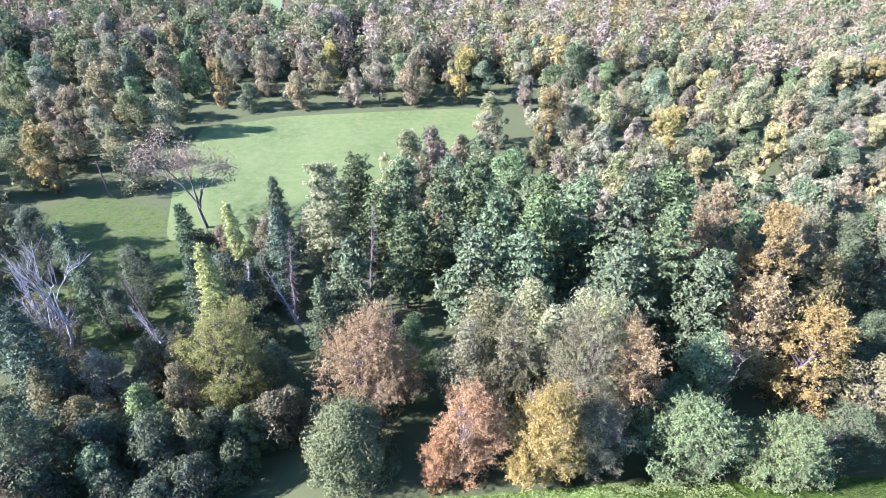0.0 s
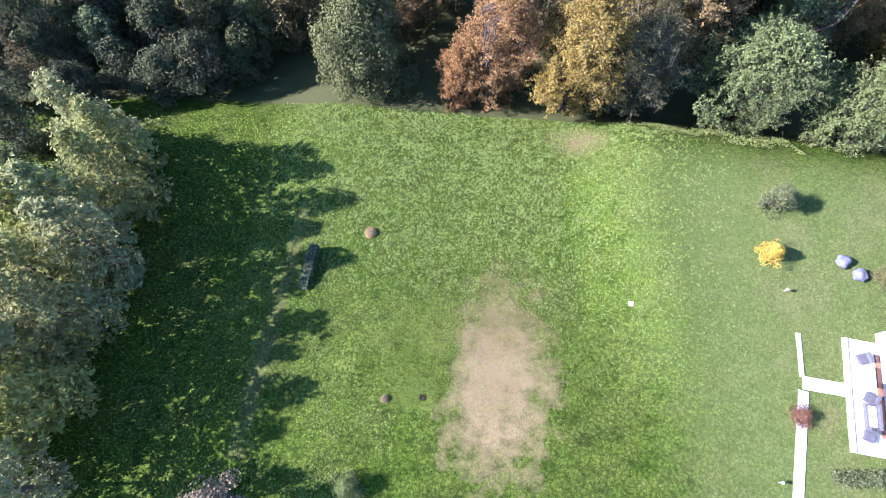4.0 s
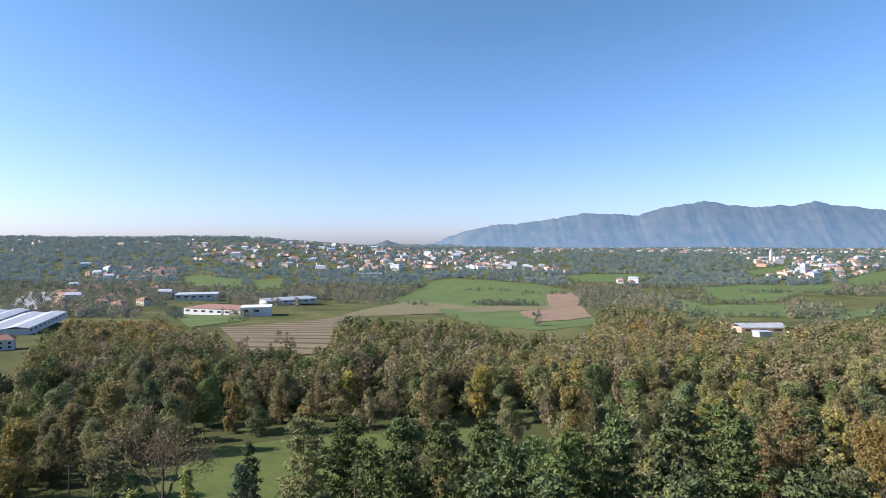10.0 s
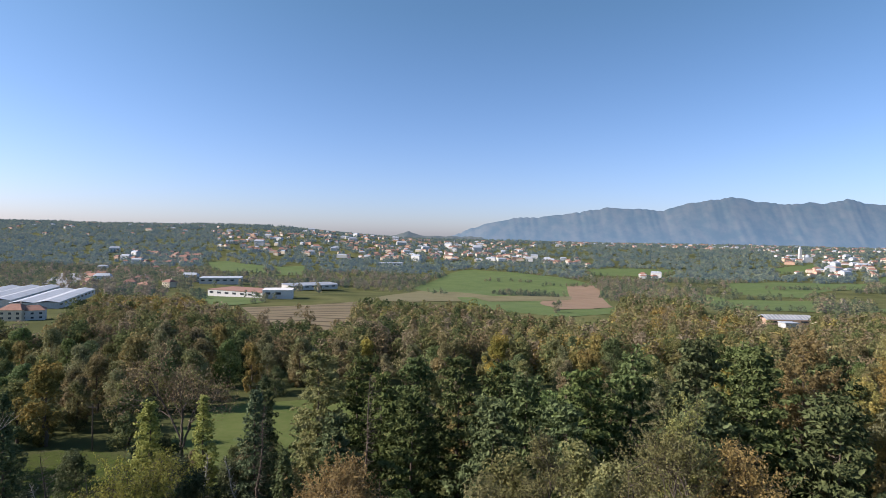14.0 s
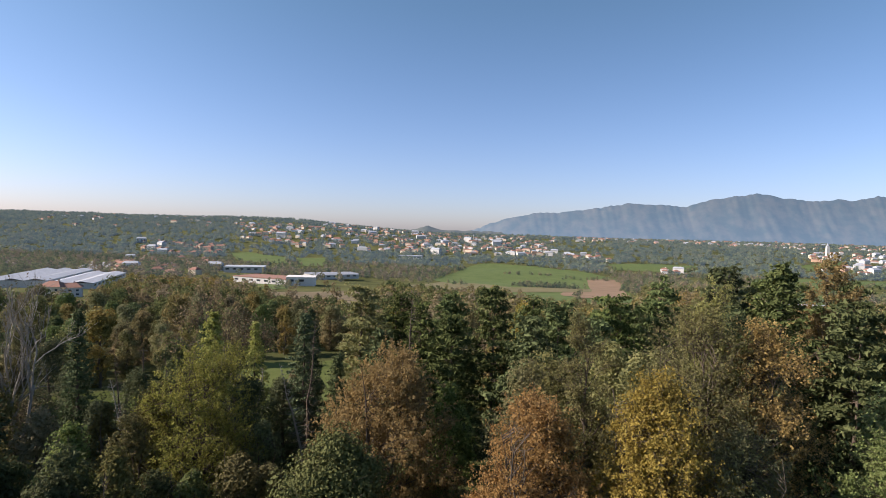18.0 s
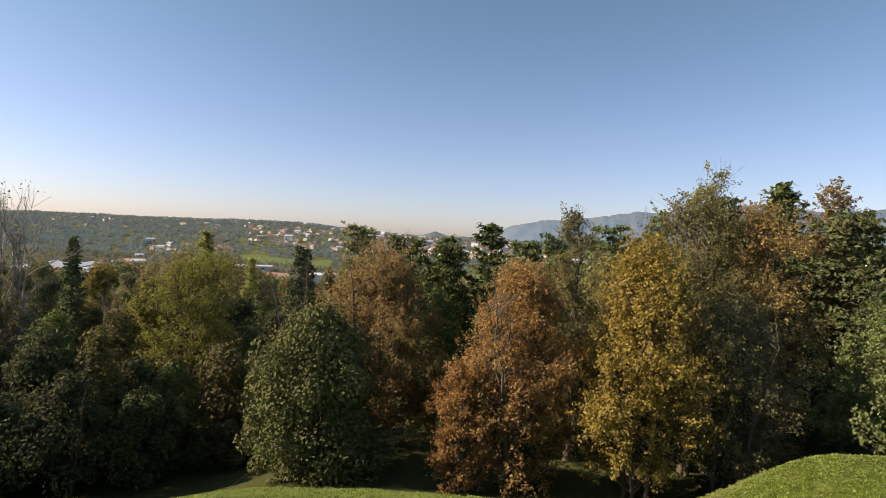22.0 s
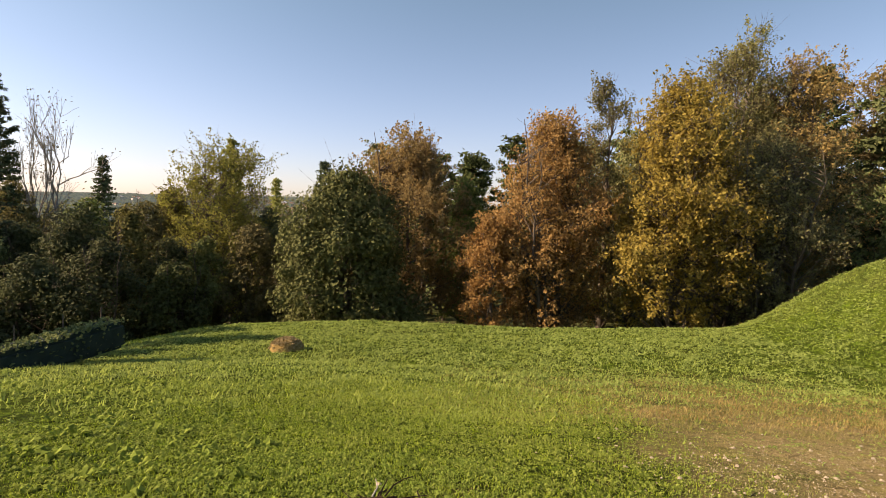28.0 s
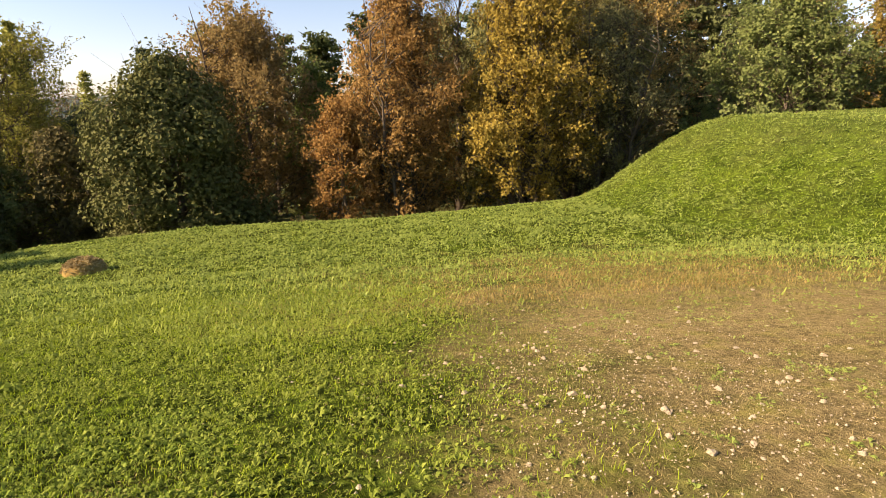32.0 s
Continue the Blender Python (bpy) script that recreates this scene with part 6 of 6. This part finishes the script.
# white paths and the low wall
def strip(name, pts, w, mat, label, tall=0.05, category="path"):
    ob = thing(name, 0, 0, 0, label, category, kind="structure")
    for (x0, y0), (x1, y1) in zip(pts, pts[1:]):
        L = math.hypot(x1 - x0, y1 - y0)
        for k in range(max(1, int(L / 0.9))):
            n = max(1, int(L / 0.9))
            u = (k + 0.5) / n
            x, y = x0 + (x1 - x0) * u, y0 + (y1 - y0) * u
            piece = part("paving_slab", box(bmesh.new(), -w / 2, w / 2, -L / n / 2 + 0.012, L / n / 2 - 0.012, -0.15, tall, 0.01), mat, ob)
            piece.matrix_basis = pose(x, y, float(height(x, y)) + 0.03, 0, 0, -math.degrees(math.atan2(x1 - x0, y1 - y0)))


strip("garden_path", [(28.0, 6.0), (27.9, 2.6)], 0.35, "concrete", "narrow white stone edging in the lawn")
strip("garden_path", [(27.9, 2.2), (31.0, 2.0)], 1.0, "concrete", "white paved path to the villa")
strip("garden_path", [(27.9, 1.6), (26.6, -6.0)], 0.75, "concrete", "white paved path along the lawn")
strip("garden_path", [(27.0, -6.2), (25.8, -14.0)], 2.0, "concrete", "white paved drive below the garden")
annex = thing("annex", 31.8, -11.0, float(height(32, -9)) - 0.1, "white low annex with a flat grey roof", "house", turn=14)
part("wall", box(bmesh.new(), 0, 9, -3, 2.4, 0, 2.8), "render", annex)
part("roof", box(bmesh.new(), 0.3, 8.7, -2.7, 2.1, 2.804, 2.9), "roof_grey", annex)
hedge = thing("hedge", 30.2, -4.2, float(height(30, -4)), "clipped low hedge between path and annex", "hedge", turn=6)
g3 = np.random.default_rng(31)
p = np.stack([g3.uniform(-1.2, 7, 4200), g3.normal(size=4200) * 0.28, g3.uniform(0.02, 0.75, 4200)], 1)
part("foliage", mesh_of("foliage", *leaves(p, 0.1, g3, 1.3), "green"), None, hedge)

# poles by the meadow
for k, (x, y, h) in enumerate(((-66, 96, 9), (-4, 107, 9))):
    ob = thing("utility_pole", x, y, float(height(x, y)) - 0.3, "slender wooden utility pole by the meadow", "pole", "poles by the meadow")
    part("pole", mesh_of("pole", *tubes([(((0, 0, 0), (0, 0, h)), (0.16, 0.1))], 8), "bark"), None, ob)
    part("crossarm", box(bmesh.new(), -0.9, 0.9, -0.06, 0.06, h - 0.7, h - 0.55), "bark", ob)

# the dark brush pile at the lawn's foot
pile = thing("brush_pile", -0.2, -2.1, float(height(-0.2, -2.1)) - 0.06, "dark pile of roots and dead brush among weeds", "brush pile")
part("earth", lumpy(0.25, 0.5, 8, 4, 0.7), "dark_soil", pile)
g5 = np.random.default_rng(15)
lines = []
for k in range(90):
    a0 = np.array([g5.normal() * 0.14, g5.normal() * 0.14, g5.uniform(0.02, 0.1)])
    lines.append((bend(a0, a0 + g5.normal(size=3) * (0.12, 0.12, 0.03) + (0, 0, 0.02), g5, 0.25, 4), np.linspace(0.008, 0.003, 4)))
for k, ln in enumerate(lines):
    part("stalk" if k % 5 == 4 else "twig", mesh_of("twig", *tubes([ln], 4), "pale_bark" if k % 5 == 4 else "dark_soil", flat=False), None, pile)

# brambles on the bank
g6 = np.random.default_rng(16)
bx, by = g6.uniform(16, 31, 11000), g6.uniform(17, 27, 11000)
ok = inside(bx, by, [(17, 25.5), (22, 24), (27, 23), (31, 22.5), (31, 27), (18, 27)]) & (np.sin(bx * 1.3 + by) + np.sin(by * 1.9 - bx * 0.7) + g6.normal(size=11000) * 0.5 > -0.6)
bx, by = bx[ok], by[ok]
top = 0.2 + 0.22 * np.sin(bx * 1.1 + 2) * np.sin(by * 1.4) + 0.15
p = np.stack([bx, by, height(bx, by) + np.maximum(0.05, top * g6.uniform(0.4, 1.0, len(bx)))], 1)
tagged(new("bramble_thicket", mesh_of("bramble_thicket", *leaves(p, 0.12, g6, 1.3, 0.9, None, np.zeros((len(p), 3)), 0.6), "bramble")), "low leafy bramble thicket along the bank", "brambles", kind="stuff")

# ---------------------------------------------------------------- grass, weeds and stones
def blades(name, n, x0, x1, y0, y1, tall, wide, mat, label, seed, keep, simple=False):
    """Grass as single bent blades."""
    g = np.random.default_rng(seed)
    x, y = g.uniform(x0, x1, n), g.uniform(y0, y1, n)
    ok = inside(x, y, LAWN) & keep(x, y, g)
    x, y = x[ok], y[ok]
    n = len(x)
    a = g.uniform(0, 6.283, n)
    h = tall * g.uniform(0.5, 1.5, n)
    w = wide * g.uniform(0.7, 1.4, n)
    lean = h * g.uniform(0.2, 1.1, n)
    z = lie(x, y) - 0.01
    c, s = np.cos(a), np.sin(a)
    base = np.stack([x, y, z], 1)
    side = np.stack([-s, c, np.zeros(n)], 1) * w[:, None] / 2
    tip = base + np.stack([c * lean, s * lean, h], 1)
    mid = base + np.stack([c * lean * 0.35, s * lean * 0.35, h * 0.62], 1)
    v = np.stack([base - side, base + side, mid + side * 0.9, mid - side * 0.9, tip + side * 0.15, tip - side * 0.15], 1).reshape(-1, 3)
    i = np.arange(n)[:, None] * 6
    q = np.concatenate([i + [0, 1, 2, 3], i + [3, 2, 4, 5]], 0)
    if simple:
        v = np.stack([base - side, base + side, tip + side * 0.3, tip - side * 0.3], 1).reshape(-1, 3)
        q = np.arange(4 * n).reshape(-1, 4)
    tagged(new(name, mesh_of(name, v, q, mat, flat=False)), label, "grass", kind="stuff")


def rosettes(name, n, x0, x1, y0, y1, size, mat, label, seed, keep, per=7, graded=False):
    """Low broad-leaved weeds, each a ring of leaves; most of them grow in small patches."""
    g = np.random.default_rng(seed)
    x, y = g.uniform(x0, x1, n), g.uniform(y0, y1, n)
    mother = g.integers(0, max(1, n // 9), n)
    flock = g.uniform(0, 1, n) < 0.72
    x = np.where(flock, x[mother] + 2.6 * size * g.normal(size=n), x)
    y = np.where(flock, y[mother] + 2.6 * size * g.normal(size=n), y)
    ok = inside(x, y, LAWN) & keep(x, y, g)
    x, y = x[ok], y[ok]
    n = len(x)
    own = size * np.clip(np.exp(0.5 * g.normal(size=n)), 0.35, 2.0)
    if graded:                                # coarser weeds towards the lawn's far end
        own *= np.clip(0.36 + 0.045 * y, 0.36, 1.0)
    s = np.repeat(own, per) * g.uniform(0.6, 1.25, n * per)
    a = np.tile(np.arange(per) * 6.283 / per, n) + g.uniform(0, 6.3, n * per)
    d = np.stack([np.cos(a), np.sin(a), g.uniform(0.1, 0.7, n * per)], 1)
    c = np.repeat(np.stack([x, y, lie(x, y) + 0.005], 1), per, 0)
    tip = c + d * s[:, None]
    tip[:, 2] -= 0.22 * s
    mid = c + d * s[:, None] * 0.5 + np.stack([np.zeros(n * per), np.zeros(n * per), 0.16 * s], 1)
    side = np.stack([-np.sin(a), np.cos(a), g.uniform(-0.5, 0.5, n * per)], 1) * (s * g.uniform(0.11, 0.2, n * per))[:, None]
    v = np.stack([c, mid + side, tip, mid - side], 1).reshape(-1, 3)
    tagged(new(name, mesh_of(name, v, np.arange(len(v)).reshape(-1, 4), mat)), label, "weeds", kind="stuff")


def green_bit(x, y, g):
    return (g.uniform(0, 1, len(x)) > 0.96 * smooth(0.0, 0.9, dryness(x, y))) & (np.hypot(x + 0.2, y + 2.1) > 0.24)


def dry_bit(x, y, g):
    return g.uniform(0, 1, len(x)) < dryness(x, y) * 0.8


def no_pile(x, y):
    return np.hypot(x + 0.2, y + 2.1) > 0.24


def near_part(x, y, g):
    return green_bit(x, y, g) & (g.uniform(0, 1, len(x)) < smooth(-5, -1.5, x) * smooth(7.5, 3.0, y))


def far_part(x, y, g):
    away = np.maximum(smooth(-0.5, 5.0, y), np.maximum(smooth(-1.5, -5, x), smooth(3, 9, x)))
    return green_bit(x, y, g) & (g.uniform(0, 1, len(x)) < away * (1 - 0.95 * smooth(11, 25, x)) * smooth(-20, -15, x))


def tufty(x, y, g):
    lump = np.sin(5.3 * x + 2.1 * np.sin(3.7 * y)) * np.sin(4.9 * y + 1.8 * np.sin(4.3 * x + 1)) + 0.8 * np.sin(11 * x + 3 * np.sin(7 * y)) * np.sin(12 * y + 2 * np.sin(9 * x))
    return (lump + 0.5 * g.normal(size=len(x)) > -0.1) & (g.uniform(0, 1, len(x)) < 0.3 + dryness(x, y)) & no_pile(x, y)


def lush(x, y, g):
    return np.sin(x * 1.7 + y) + np.sin(y * 1.3 - x) + 0.4 * (-x - 1.5) > g.uniform(-0.6, 1.4, len(x))


blades("lawn_grass", 150000, -5, 2.8, -2.9, 7, 0.028, 0.0042, "grass", "short green grass of the lawn", 501, near_part, True)
blades("lawn_grass", 60000, 2.8, 12, -4, 6, 0.016, 0.0028, "grass", "short green grass beyond the dry patch", 513, green_bit, True)
blades("lawn_grass", 120000, -20, 27, 0, 27, 0.065, 0.022, "grass", "short green grass of the lawn", 502, far_part, True)
blades("lawn_grass", 30000, 12, 48, -10, 22, 0.035, 0.02, "grass", "short mown grass of the upper lawn", 503, green_bit, True)
blades("rough_grass", 40000, -34, -14, -60, 25, 0.12, 0.05, "grass", "rough grass at the lawn's shaded western side", 509, green_bit, True)
blades("dry_grass", 120000, -0.2, 6.5, -2.9, 2.6, 0.014, 0.0028, "straw", "sparse dry straw-coloured grass", 504, dry_bit, True)
blades("dry_grass", 50000, 0, 11, 2.4, 9, 0.035, 0.011, "straw", "dry straw-coloured grass farther up", 514, dry_bit, True)
blades("yellowing_grass", 190000, -1, 6.5, -2.9, 2.4, 0.014, 0.0024, "tuft", "yellowing grass tufts in the dry patch", 512, tufty, True)
blades("yellowing_grass", 150000, -1, 12, 1.6, 11, 0.038, 0.009, "tuft", "yellowing grass at the far end of the patch", 515, tufty, True)
rosettes("lawn_weeds", 56000, -5, 2.2, -3.0, 7, 0.024, "clover", "broad-leaved green weeds in the lawn", 505, near_part, 5)
rosettes("lawn_weeds", 68000, -20, 24, -1, 27, 0.085, "clover", "broad-leaved green weeds in the lawn", 506, far_part, 5, True)
rosettes("lawn_weeds", 15000, 0.3, 8, -3.0, 7, 0.019, "clover", "scattered weeds in the dry patch", 507, lambda x, y, g: tufty(x, y, g) & dry_bit(x, y, g), 6)
rosettes("tall_weeds", 16000, -9, 0.0, -5, 3.5, 0.023, "clover", "lush tall weeds beside the worn patch", 508, lush, 9)
rosettes("tall_weeds", 9000, -14, -2, -12, 3, 0.055, "clover", "dense dark leafy weeds below the lawn", 511, lambda x, y, g: np.sin(x * 0.9 + 1) + np.sin(y * 0.8 + x * 0.4) > g.uniform(-1.2, 0.8, len(x)) + np.clip(y + 1, 0, 4), 6)
rosettes("dock_weeds", 1300, -7, -1.3, -2.6, 3.5, 0.06, "clover", "large-leaved dock and bramble shoots in the lawn", 516, lush, 10)
rosettes("tall_weeds", 4200, -1.6, 0.6, -3.2, -0.6, 0.017, "clover", "lush weeds round the brush pile", 510, lambda x, y, g: np.hypot(x + 0.2, y + 2.1) > 0.26 + 0.1 * g.uniform(0, 1, len(x)), 9)
g7 = np.random.default_rng(62)
n = 34000
x, y = g7.uniform(-0.3, 7, n), g7.uniform(-2.9, 4, n)
ok = dry_bit(x, y, g7) & no_pile(x, y)
x, y = x[ok], y[ok]
p = np.stack([x, y, lie(x, y) + g7.uniform(0.004, 0.012, len(x))], 1)
tagged(new("fallen_straw", mesh_of("fallen_straw", *leaves(p, 0.003, g7, 11, 1.0, None, np.tile((0.0, 0.0, 1.0), (len(p), 1)), 0.22), "straw")), "dry straw lying flat on the bare soil", "straw", kind="stuff")
n = 2600
x, y = 2.9 + 1.0 * g7.normal(size=n), -1.0 + 1.1 * g7.normal(size=n)
r = (0.003 + 0.006 * g7.uniform(size=n) ** 2)[:, None]
c = np.stack([x, y, lie(x, y) + 0.003], 1)
corner = np.array(((1, 0, 0), (0, 1, 0), (-1, 0, 0), (0, -1, 0), (0.2, 0.1, 0.9)))
v = (c[:, None] + r[:, None] * corner[None] * g7.uniform(0.6, 1.4, (n, 5, 1))).reshape(-1, 3)
f = (np.arange(n)[:, None, None] * 5 + np.array(((0, 1, 4), (1, 2, 4), (2, 3, 4), (3, 0, 4)))[None]).reshape(-1, 3)
tagged(new("gravel", mesh_of("gravel", v, f, "stone")), "fine pale gravel in the bare soil", "gravel", kind="stuff")
g4 = np.random.default_rng(61)
PEBBLES = [lumpy(1.0, g4.uniform(0.5, 0.8), 20 + k, 2, 0.6) for k in range(6)]
PEBBLE_MESHES = []
for bm in PEBBLES:
    me = bpy.data.meshes.new("stone")
    for f in bm.faces:
        f.smooth = False
    bm.to_mesh(me)
    bm.free()
    me.materials.append(M["stone"])
    PEBBLE_MESHES.append(me)
for k in range(290):
    x, y = 2.9 + 1.15 * g4.normal(), -1.0 + 1.25 * g4.normal()
    if k % 5 == 0:
        x, y = g4.uniform(1.2, 8), g4.uniform(-2.5, 6)
    r = 0.006 + 0.016 * g4.uniform() ** 2.6
    ob = new("pebble", PEBBLE_MESHES[k % 6])
    ob.matrix_basis = pose(x, y, float(lie(x, y)) + r * 0.25, 0, 0, g4.uniform(0, 360)) @ Matrix.Diagonal((r * g4.uniform(0.8, 1.3), r, r, 1))
    tagged(ob, "small pale stone lying in the dry patch", "stone", "stones in the dry patch")
